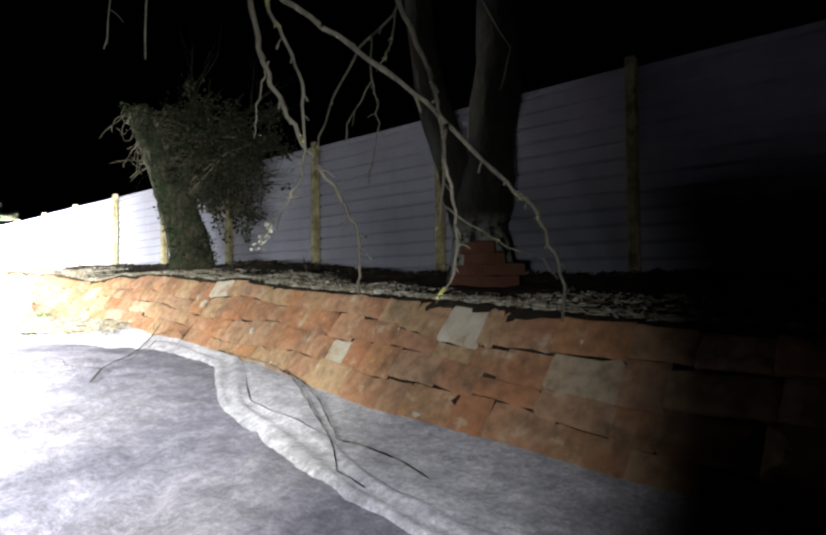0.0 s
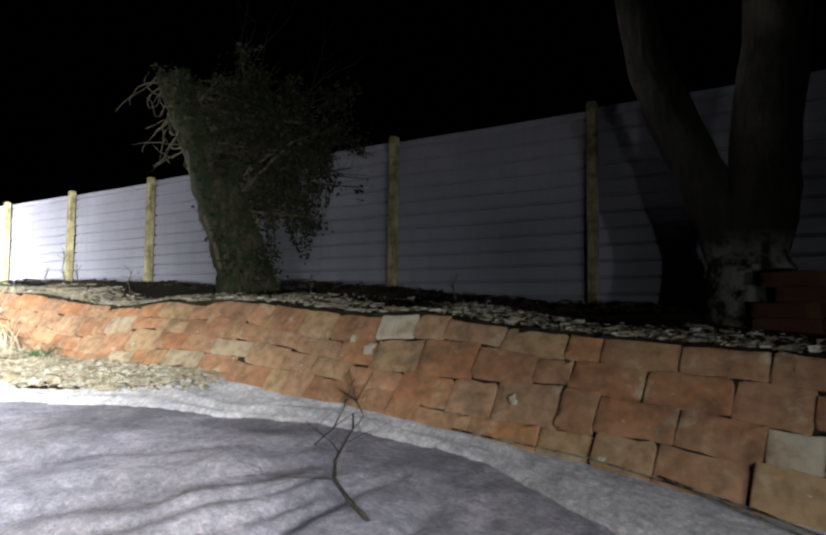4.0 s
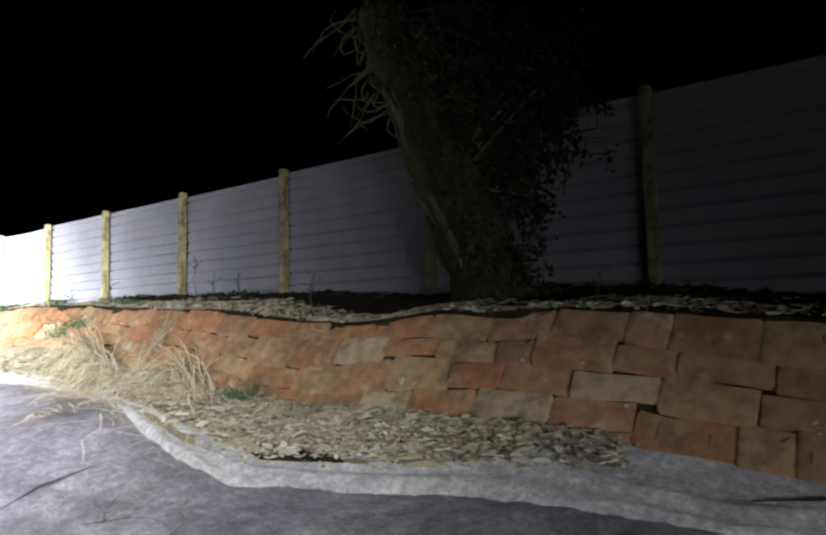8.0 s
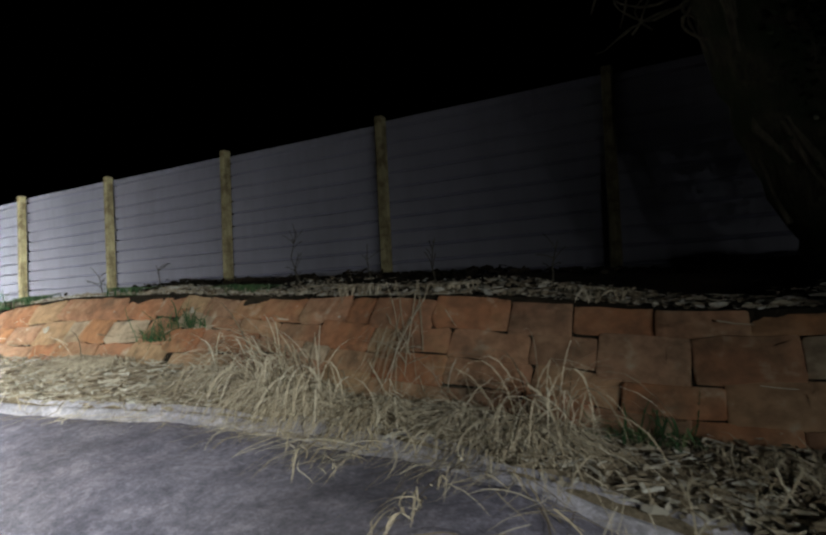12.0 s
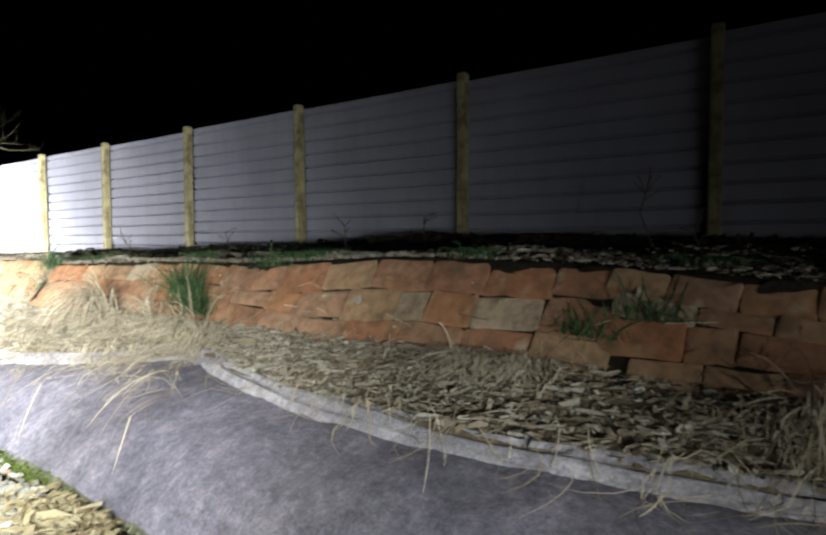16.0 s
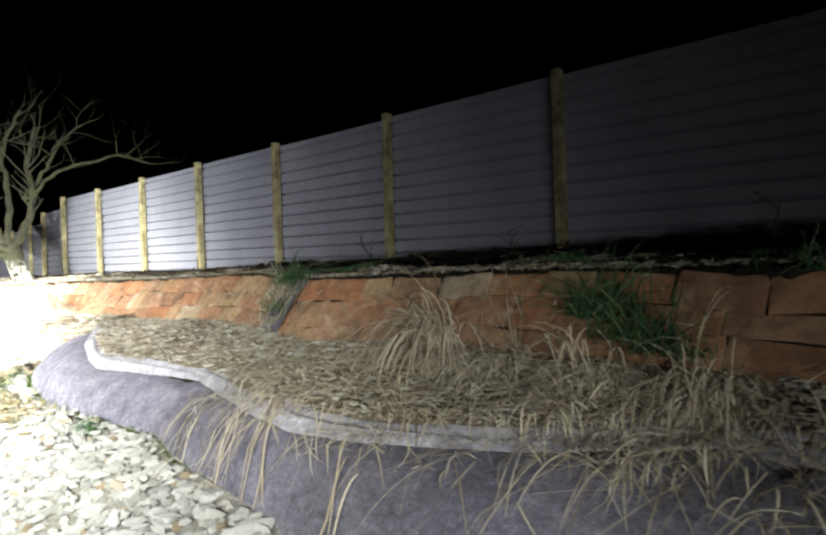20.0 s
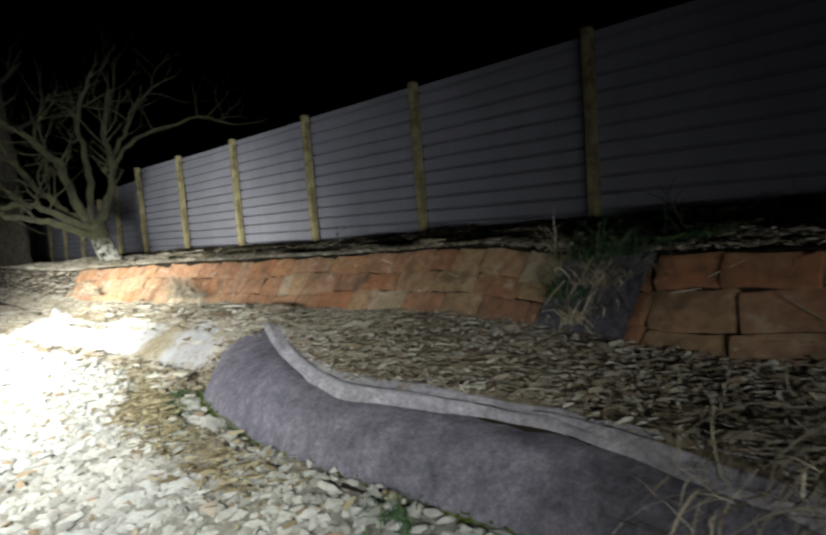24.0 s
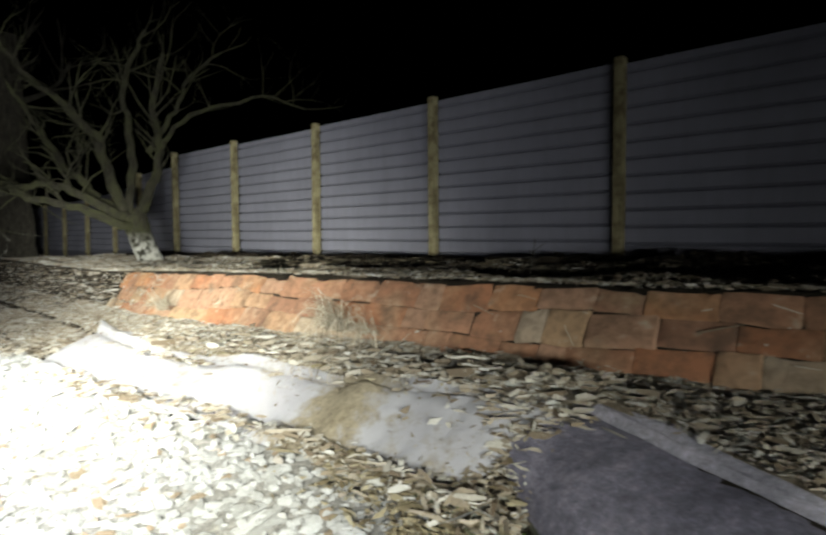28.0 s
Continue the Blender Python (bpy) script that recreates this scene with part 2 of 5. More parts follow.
# ---- plan: the bank in cross-sections along x ----
WALL_X = np.array([-14, -12.5, -11, -10, -9, -8, -7.5, -7, -6.4, -5.8, -5, -4.2, -3.5, -2.8, -2.2, -1.8, -1.5, -1.25, -1.0, -0.8, -0.6, -0.45, -0.28, 0, 0.25, 0.6, 1, 1.3, 1.7, 2, 2.5, 3, 4, 6.0])
WALL_TOP = np.array([-0.07, -0.01, 0.03, 0.04, 0.065, 0.10, 0.08, 0.08, 0.10, 0.118, 0.125, 0.165, 0.15, 0.11, 0.097, 0.083, 0.052, 0.018, 0.004, 0.01, 0.034, 0.054, 0.036, 0.05, 0.04, 0.014, -0.01, 0.0, -0.048, -0.07, -0.096, -0.118, -0.18, -0.25])
FOOT_X = np.array([-14, -12.5, -11, -10, -9, -8, -7.5, -7, -6, -5, -4, -3, -2, -1.6, -1.3, -1, -0.5, -0.2, 0.2, 0.5, 0.9, 1.15, 1.6, 2, 3, 4, 6.0])
WALL_BOTTOM = np.interp(WALL_X, FOOT_X, [-0.35, -0.35, -0.29, -0.26, -0.24, -0.20, -0.215, -0.20, -0.18, -0.165, -0.155, -0.18, -0.24, -0.265, -0.32, -0.33, -0.325, -0.33, -0.33, -0.355, -0.38, -0.405, -0.43, -0.45, -0.53, -0.57, -0.62])
LINE_X = np.array([-14, -11, -9.6, -9, -8.1, -7.4, -7, -6.65, -6.2, -5.4, -4.5, -3.5, -2.6, -2, -1.4, -1, -0.5, 0, 1, 2, 2.6, 3.2, 4, 6])
LINE_Y = np.array([2.08, 2.1, 2.25, 2.2, 2.25, 2.2, 1.97, 1.93, 2.02, 1.97, 1.95, 2.0, 1.95, 1.86, 1.98, 2.02, 2.0, 2.02, 2.05, 2.03, 1.95, 1.9, 1.85, 1.75])
LEAN = 0.7
FENCE_Y, POST_STEP, FENCE_TOP = 3.85, 1.622, 1.46
BASE_X = np.array([-30, -21, -19, -17.6, -16.2, -14.6, -13, -11.35, -9.7, -8.1, -6.5, -4.9, -3.2, -1.6, 0, 1.6, 4, 8])
BASE_Z = np.array([-0.45, -0.35, -0.24, -0.06, 0.0, 0.01, 0.05, 0.06, 0.10, 0.135, 0.185, 0.24, 0.225, 0.16, 0.15, 0.0, -0.05, -0.1])
EDGE_X = np.array([-14, -11.5, -9.9, -8.95, -8.36, -8.04, -7.8, -7.5, -7.3, -7.05, -6.3, -6.06, -5.8, -5.4, -5.0, -4.5, -4.1, -3.5, -3.03, -2.6, -2.1, -1.65, -1.5, -1.1, -0.7, -0.25, 0.0, 0.3, 0.6, 0.85, 1.1, 1.4, 1.8, 2.3, 2.5, 3.5, 5])
EDGE_Y = np.array([1.6, 1.5, 1.65, 1.73, 1.46, 1.37, 1.33, 1.40, 1.45, 1.45, 1.27, 1.24, 1.29, 1.42, 1.66, 1.47, 1.38, 1.36, 1.41, 1.52, 1.5, 1.40, 1.33, 1.28, 1.24, 1.42, 1.52, 1.53, 1.53, 1.6, 1.65, 1.65, 1.61, 1.33, 1.24, 0.95, 0.7])
EDGE_Z = np.array([-0.45, -0.42, -0.36, -0.24, -0.27, -0.30, -0.31, -0.31, -0.32, -0.31, -0.30, -0.30, -0.297, -0.28, -0.25, -0.25, -0.26, -0.27, -0.27, -0.28, -0.30, -0.30, -0.30, -0.38, -0.44, -0.45, -0.44, -0.43, -0.43, -0.43, -0.43, -0.45, -0.47, -0.52, -0.55, -0.57, -0.62])
HEM_X = np.array([-14, -11.3, -10.2, -9.6, -9.1, -8.6, -8.1, -7.8, -7.3, -7, -6.7, -6.2, -5.4, -5, -4, -3.3, -2.9, -2.2, -1.6, -1, 0, 1, 5])
HEM_Y = np.array([1.1, 1.08, 1.32, 1.38, 1.33, 1.2, 1.14, 1.14, 1.18, 1.22, 1.14, 1.09, 0.98, 0.97, 0.9, 0.9, 0.75, 0.69, 0.63, 0.45, 0.2, 0.0, -0.1])
HEM_Z = np.where(HEM_X < -1.2, -0.5, -0.64)


def at(xs, values, x):
    return np.interp(x, xs, values)


def ripple(x, y, size, seed=0.0):
    """Soft unevenness, a few waves that never line up."""
    a = np.sin(x * 2.1 / size + 1.3 * np.sin(y * 1.7 / size + seed) + seed)
    b = np.sin(y * 2.7 / size + 1.1 * np.sin(x * 1.3 / size + 2 * seed) + 2.1)
    c = np.sin((x + y) * 4.3 / size + seed * 3) * 0.5
    return (a + b + c) / 2.5


def wall_point(x, s, out=0.0):
    """A place on the leaning brick face: s from its foot (0) to its crest (1), out along its normal."""
    z = at(WALL_X, WALL_BOTTOM, x) * (1 - s) + at(WALL_X, WALL_TOP, x) * s
    n = 1 / math.hypot(1, LEAN)
    return x, at(LINE_X, LINE_Y, x) + LEAN * z - n * out, z + LEAN * n * out


def smooth(v):
    v = np.clip(v, 0, 1)
    return v * v * (3 - 2 * v)


def ground_z(x, y):
    top, foot, line = at(WALL_X, WALL_TOP, x), at(WALL_X, WALL_BOTTOM, x), at(LINE_X, LINE_Y, x)
    y_top, y_foot = line + LEAN * top, line + LEAN * foot
    y_edge, z_edge = at(EDGE_X, EDGE_Y, x), at(EDGE_X, EDGE_Z, x)
    y_edge = np.minimum(y_edge, y_foot - 0.03)
    y_hem, z_hem = at(HEM_X, HEM_Y, x), at(HEM_X, HEM_Z, x)
    base = at(BASE_X, BASE_Z, x)
    bank = top + 0.01 + (base - top) * smooth((y - y_top) / (FENCE_Y - 0.3 - y_top)) + 0.022 * ripple(x, y, 0.35) * smooth((y - y_top) / 0.3)
    face = foot + (top - foot) * (y - y_foot) / (y_top - y_foot) - 0.022
    shelf = z_edge + (foot - z_edge) * (y - y_edge) / np.maximum(y_foot - y_edge, 0.02) + 0.008 * ripple(x, y, 0.2, 1.0) - 0.035 * smooth((x + 0.95) / 0.25)
    slope = z_hem + (z_edge - z_hem) * smooth((y - y_hem) / np.maximum(y_edge - y_hem, 0.05)) - 0.05
    flat = z_hem - 0.02 - 0.13 * smooth((y_hem - y) / 0.6) + 0.012 * ripple(x, y, 0.5, 2.0)
    z = np.where(y > y_top, bank, np.where(y > y_foot, face, np.where(y > y_edge, shelf, np.where(y > y_hem, slope, flat))))
    return z


def cloth_z(x, y):
    """Height of the fabric's rounded back, or far below where none lies."""
    y_foot = float(at(LINE_X, LINE_Y, x) + LEAN * at(WALL_X, WALL_BOTTOM, x))
    ye, ze = min(float(at(EDGE_X, EDGE_Y, x)), y_foot - 0.05), float(at(EDGE_X, EDGE_Z, x))
    yh, zh = float(at(HEM_X, HEM_Y, x)), float(at(HEM_X, HEM_Z, x)) - 0.05
    if not (yh < y < ye) or x < -9.1:
        return -9.0
    a = math.asin(min((ye - y) / (ye - yh) * math.sin(radians(78)), 1.0))
    return ze - (ze - zh) * (1 - math.cos(a)) / (1 - math.cos(radians(78)))


# ---- building helpers ----


def mesh_of(name, verts, faces, material, smooth_shade=False):
    me = bpy.data.meshes.new(name)
    me.from_pydata([tuple(map(float, v)) for v in verts] if not isinstance(verts, np.ndarray) else verts.tolist(), [], faces if isinstance(faces, list) else faces.tolist())
    me.materials.append(material)
    if smooth_shade:
        me.polygons.foreach_set("use_smooth", [True] * len(me.polygons))
    me.update()
    return me


def part(name, verts, faces, material, parent=None, label="", smooth_shade=False):
    ob = new(name, mesh_of(name, verts, faces, material, smooth_shade))
    if parent is not None:
        ob.parent = parent
    if label:
        ob["label"] = label
    return ob


def grid_faces(nu, nv):
    i = np.arange(nu - 1)[:, None] * nv + np.arange(nv - 1)[None]
    return np.stack([i, i + nv, i + nv + 1, i + 1], -1).reshape(-1, 4)


class Shape:
    """Gathers pieces of geometry into one mesh."""

    def __init__(self):
        self.v, self.f, self.n = [], [], 0

    def add(self, verts, faces):
        self.v.extend(tuple(map(float, p)) for p in verts)
        self.f.extend([tuple(int(i) + self.n for i in f) for f in faces])
        self.n += len(verts)

    def tube(self, points, radii, sides=6):
        points = [Vector(p) for p in points]
        ring, faces = [], []
        side = Vector((1, 0, 0))
        for k, p in enumerate(points):
            way = (points[min(k + 1, len(points) - 1)] - points[max(k - 1, 0)]).normalized()
            side = (side - way * side.dot(way))
            if side.length < 1e-3:
                side = way.orthogonal()
            side.normalize()
            up = way.cross(side)
            for j in range(sides):
                a = 2 * math.pi * j / sides
                ring.append(p + (side * math.cos(a) + up * math.sin(a)) * radii[k])
        for k in range(len(points) - 1):
            for j in range(sides):
                a, b = k * sides + j, k * sides + (j + 1) % sides
                faces.append((a, b, b + sides, a + sides))
        faces.append(tuple(range(sides))[::-1])
        faces.append(tuple((len(points) - 1) * sides + j for j in range(sides)))
        self.add(ring, faces)

    def ribbon(self, points, widths, across):
        verts, faces = [], []
        for p, w in zip(points, widths):
            p = Vector(p)
            verts += [p - across * w, p + across * w]
        for k in range(len(points) - 1):
            faces.append((2 * k, 2 * k + 1, 2 * k + 3, 2 * k + 2))
        self.add(verts, faces)

    def make(self, name, material, parent=None, label="", smooth_shade=True):
        return part(name, self.v, self.f, material, parent, label, smooth_shade)


# ---- ground ----
xs = np.unique(np.concatenate([np.linspace(-400, -20, 20), np.arange(-20, 7, 0.06), np.linspace(7, 400, 20)]))
ys = np.unique(np.concatenate([np.linspace(-400, -2, 20), np.arange(-2, 0.5, 0.08), np.arange(0.5, 2.6, 0.025), np.arange(2.6, 5, 0.1), np.linspace(5, 400, 20)]))
gx, gy = np.meshgrid(xs, ys, indexing="ij")
gz = ground_z(gx, gy)
ground = part("ground", np.stack([gx, gy, gz], -1).reshape(-1, 3), grid_faces(len(xs), len(ys)), SOIL, smooth_shade=True)
tagged(ground, "dark bare soil of a garden bank at night", "ground", kind="structure")

# ---- fence ----
fence = tagged(new("fence"), "grey corrugated metal sheet fence on pale wooden posts", "fence")
fence.location = (0, FENCE_Y, 0)


def post_mesh(height):
    w, s = 0.034, Shape()
    ring = [(-w, -w + 0.01), (-w + 0.01, -w), (w - 0.01, -w), (w, -w + 0.01), (w, w), (-w, w)]
    k = len(ring)
    verts = [(x, y, z) for z in (-0.25, 0.2, 0.6, 1.0, height - 0.012) for x, y in ring] + [(x * 0.85, y * 0.85, height) for x, y in ring]
    faces = [(r * k + j, r * k + (j + 1) % k, (r + 1) * k + (j + 1) % k, (r + 1) * k + j) for r in range(5) for j in range(k)]
    faces.append(tuple(5 * k + j for j in range(k)))
    s.add(verts, faces)
    return s


post_me = mesh_of("post", post_mesh(1.445).v, post_mesh(1.445).f, POST)
PITCH = 0.113
profile = []
z = -0.1
while z < FENCE_TOP - 0.02:
    for dz, depth in ((0.0, 0.0), (0.086, 0.0), (0.1, 0.03)):
        if z + dz < FENCE_TOP - 0.02:
            profile.append((z + dz, depth))
    z += PITCH
profile.append((FENCE_TOP - 0.045, 0.0))
cols = 8
sheet_v = [(POST_STEP * c / (cols - 1), d + 0.004 * math.sin(5 * c + 9 * zz), zz) for c in range(cols) for zz, d in profile]
sheet_f = grid_faces(cols, len(profile))
sheet_me = mesh_of("sheet", sheet_v, [tuple(map(int, f)) for f in sheet_f], SHEET)
rng = random.Random(4)
for i in range(-5, 22):
    # past the fruit tree the fence bends back a little and steps down with the ground
    back, back_last = (float(np.interp(n, (10, 11, 12, 15, 21), (0, 0.13, 0.33, 0.46, 0.7))) for n in (i, i - 1))
    drop = float(np.interp(i, (10, 11, 12, 14, 21), (0, 0.14, 0.3, 0.4, 0.5)))
    ob = new("post", post_me)
    ob.parent = fence
    ob.location = (-POST_STEP * i, back - 0.05, rng.uniform(-0.012, 0.012) - drop)
    ob.rotation_euler = (rng.uniform(-0.008, 0.008), rng.uniform(-0.012, 0.012), rng.uniform(-0.1, 0.1))
    ob = new("sheet", sheet_me)
    ob.parent = fence
    ob.location = (-POST_STEP * i, back + 0.012 + 0.004 * (i % 2), rng.uniform(-0.015, 0.01) - drop)
    ob.rotation_euler = (0, 0, math.atan2(back_last - back, POST_STEP))

# ---- ground fabric laid over the foot of the bank ----


def fabric(x0, x1, label, lift=0.0, edge_width=0.085, cloth=FABRIC, hem_end=0.25):
    """A sheet from its folded upper edge down over the slope to its hem, with a rounded end at x0."""
    thing = tagged(new("ground_fabric"), label, "landscape fabric", group="ground fabric sheets")
    nx, nv = (int((x1 - x0) / 0.022) + 2, 52) if x1 > 3 else (int((x1 - x0) / 0.035) + 2, 26)
    x = np.linspace(x0, x1, nx)
    fade = np.sqrt(np.clip((x - x0) / 0.4, 0, 1))
    y_foot = at(LINE_X, LINE_Y, x) + LEAN * at(WALL_X, WALL_BOTTOM, x)
    ye = np.minimum(at(EDGE_X, EDGE_Y, x), y_foot - 0.05)
    ze = at(EDGE_X, EDGE_Z, x)
    yh, zh = at(HEM_X, HEM_Y, x), at(HEM_X, HEM_Z, x) - 0.05
    yh = ye - (ye - yh) * (hem_end + (1 - hem_end) * fade)
    a = np.linspace(0, radians(78), nv)[None]
    yy = ye[:, None] - (ye - yh)[:, None] * np.sin(a) / np.sin(radians(78))
    zz = ze[:, None] - (ze - zh)[:, None] * (1 - np.cos(a)) / (1 - np.cos(radians(78)))
    xx = np.repeat(x[:, None], nv, 1)
    v = np.linspace(0, 1, nv)[None]
    xx = xx + (1 - fade)[:, None] * (0.26 * (2 * v - 0.85) ** 2 - 0.03)
    zz = zz - 0.07 * np.clip(1 - (x - x0) / 0.12, 0, 1)[:, None] ** 2
    fold = np.sin(9 * xx - 6 * yy + 2.2 * np.sin(1.7 * xx + x0)) * np.sin(a) * 0.009
    if x1 > 3:
        turn, far = np.arctan2(yy - 1.72, xx - 1.75), np.hypot(xx - 1.75, yy - 1.72)
        crease = np.abs(np.sin(8.5 * turn + 0.5 * np.sin(5 * turn) + 0.25 * np.sin(4 * far))) ** 0.3
        fine = np.abs(np.sin(23 * turn + 0.9 * np.sin(3.1 * turn + 1.0) + 0.6 * np.sin(5 * far))) ** 0.5
        fold = fold - 0.042 * smooth((xx - 0.5) / 0.8) * (1 - fine) * np.clip(far * 2 - 0.5, 0, 1) * np.clip(np.sin(a) * 2, 0, 1) * (0.5 + 0.5 * np.sin(7 * turn + 4 * far))
        fold = fold - 0.05 * (1 - crease) * np.clip(far * 2 - 0.3, 0, 1) * np.clip(np.sin(a) * 2, 0, 1) + 0.008 * np.sin(13 * xx + 11 * yy) * np.clip(np.sin(a) * 2, 0, 1) * smooth((xx + 0.2) / 0.8)
    wave = 0.006 * ripple(xx, yy, 0.10, x0) + 0.004 * ripple(xx, yy, 0.035, 2 + x0) + fold
    place, low = np.stack([xx, yy, zz + lift + wave], -1), nv * 21 // 26
    part("sheet", place[:, : low + 1].reshape(-1, 3), grid_faces(nx, low + 1)[:, ::-1], cloth, thing, smooth_shade=True)
    part("hem", place[:, low:].reshape(-1, 3), grid_faces(nx, nv - low)[:, ::-1], MOSSY if x0 < -2 and cloth is FABRIC else cloth, thing, "fabric hem green with moss" if x0 < -2 else "", True)
    # the folded edge: a pale band with a rounded fold towards the slope
    nb = 9
    w = edge_width * (0.75 + 0.35 * np.sin(x * 3.1 + x0) ** 2) * np.clip((x - x0) / 0.25, 0.25, 1)
    s = np.linspace(-0.25, 1, nb)[None]
    by = ye[:, None] + w[:, None] * s
    foot = at(WALL_X, WALL_BOTTOM, x)
    rise = np.clip((by - ye[:, None]) / np.maximum(y_foot - ye, 0.05)[:, None], 0, 1) * (foot - ze)[:, None]
    bz = ze[:, None] + rise + 0.016 - 0.03 * np.clip(-s * 4, 0, 1) ** 2 + 0.006 * np.sin(s * 9 + x[:, None] * 4) + 0.004 * ripple(xx[:, :nb], by, 0.09, 3.0)
    if x1 > 3:
        keep = x > -0.62
        n_in = 10
        s2 = np.linspace(0, 1, n_in)[None]
        iy = (ye + 0.6 * w)[keep][:, None] * (1 - s2) + (y_foot + 0.015)[keep][:, None] * s2
        iz = (ze + 0.6 * rise[:, -1])[keep][:, None] * (1 - s2) + (foot + 0.004)[keep][:, None] * s2 + 0.006 * np.sin(s2 * 6 + 1.5 * np.sin(2.1 * x[keep][:, None])) + 0.003 - 0.05 * smooth((-0.1 + 0.16 * np.sin(s2 * 9) - x[keep][:, None]) / 0.35)
        part("inner_flap", np.stack([np.repeat(x[keep][:, None], n_in, 1), iy, iz], -1).reshape(-1, 3), grid_faces(int(keep.sum()), n_in), PALE, thing, "pale fabric flap tucked under the bricks", True)
    n_edge = int((x < x1 - 0.45).sum())
    part("folded_edge", np.stack([np.repeat(x[:, None], nb, 1), by, bz + 0.15 * lift], -1)[: n_edge].reshape(-1, 3), grid_faces(n_edge, nb), PALE, thing, "pale folded edge of the fabric", True)
    return thing


fabric(-1.66, 5.4, "wide grey non-woven ground fabric spread over the slope below the bricks", edge_width=0.13)
fabric(-5.0, -1.1, "grey ground fabric rolled over the slope, half under dry grass", -0.008)
fabric(-7.12, -4.3, "grey ground fabric with mossy hem beside white gravel", -0.016)
fabric(-9.2, -6.5, "dark grey rounded ground fabric beside white gravel", -0.024, hem_end=0.35)


def torn_sheet():
    """The last sheet: pale, crumpled in fine creases, its torn end lying in a point over the next one; a brown stained fold crosses it."""
    thing = tagged(new("ground_fabric"), "crumpled pale ground fabric half buried in leaf litter", "landscape fabric", group="ground fabric sheets")
    nx, nv = 190, 30
    x = np.linspace(-12.8, -9.05, nx)
    ye = at(EDGE_X, EDGE_Y, x)
    top = ye + 0.08 + 0.03 * np.sin(x * 4.0) - 0.1 * smooth((x + 9.6) / 0.5)
    low = at(HEM_X, HEM_Y, x) - 0.06 + 0.03 * np.sin(x * 7.0) + 0.36 * smooth((x + 9.6) / 0.55) ** 2
    low = np.minimum(low, top - 0.05)
    end = smooth((x + 12.8) / 0.6)
    low = top - (top - low) * end
    v = np.linspace(0, 1, nv)[None]
    yy = top[:, None] * (1 - v) + low[:, None] * v
    xx = np.repeat(x[:, None], nv, 1) + 0.05 * np.sin(9 * yy)
    swell = 0.05 * np.exp(-((xx + 9.85 - 0.1 * v) / 0.11) ** 2) + 0.03 * np.exp(-((xx + 10.6) / 0.2) ** 2)
    bend = xx + 9.45 + 0.35 * (v - 0.4) ** 2
    creases = 0.007 * np.abs(np.sin(26 * bend)) * smooth((xx + 9.75) / 0.15) + 0.006 * ripple(xx, yy, 0.07, 1.0) + 0.004 * ripple(xx, yy, 0.03, 4.0)
    zz = ground_z(xx, yy) + 0.05 + 0.02 * np.sin(np.pi * v) ** 0.5 + swell * np.sin(np.pi * v) ** 0.4 + creases - 0.05 * v ** 10 - 0.05 * (1 - v) ** 8
    place = np.stack([xx, yy, zz], -1)
    cut = int(np.searchsorted(x, -9.62))
    part("sheet", place[: cut + 1].reshape(-1, 3), grid_faces(cut + 1, nv)[:, ::-1], STAINED, thing, smooth_shade=True)
    part("torn_end", place[cut:].reshape(-1, 3), grid_faces(nx - cut, nv)[:, ::-1], STAINED, thing, "creased torn end of the fabric", True)
    return thing


def stained_material():
    """Pale fabric with a ragged brown soil stain across the fold at x = -9.87 and small stains elsewhere."""
    m = Nodes("stained_fabric", 0.85)
    where = m.world_place()
    flock = m.noise(34, 8, where, 0.85)
    pale = m.ramp(m.noise(2.2, 6, where, 0.7), [(0.3, (0.37, 0.36, 0.40)), (0.7, (0.53, 0.52, 0.57))])
    brown = m.ramp(flock, [(0.35, (0.17, 0.135, 0.09)), (0.65, (0.42, 0.36, 0.27))])
    split = m.put("ShaderNodeSeparateXYZ")
    m.join(where, split.inputs[0])
    dist = m.tree.nodes.new("ShaderNodeMath")
    dist.operation = "ADD"
    dist.inputs[1].default_value = 9.87
    m.join(split.outputs["X"], dist.inputs[0])
    away = m.tree.nodes.new("ShaderNodeMath")
    away.operation = "ABSOLUTE"
    m.join(dist.outputs[0], away.inputs[0])
    ragged = m.tree.nodes.new("ShaderNodeMath")
    ragged.operation = "MULTIPLY_ADD"
    m.join(m.noise(9, 6, where, 0.75), ragged.inputs[0])
    ragged.inputs[1].default_value = 0.5
    m.join(away.outputs[0], ragged.inputs[2])
    fold = m.ramp(ragged.outputs[0], [(0.36, (0.95, 0.95, 0.95)), (0.46, (0, 0, 0))])
    small = m.ramp(m.noise(6, 6, where, 0.7), [(0.54, (0, 0, 0)), (0.66, (0.75, 0.75, 0.75))])
    m.bump(flock, 0.7, 0.008)
    return m.colour(m.mix(small, m.mix(fold, pale, brown), brown))


STAINED = stained_material()
torn_sheet()

# ---- gravel, litter ----


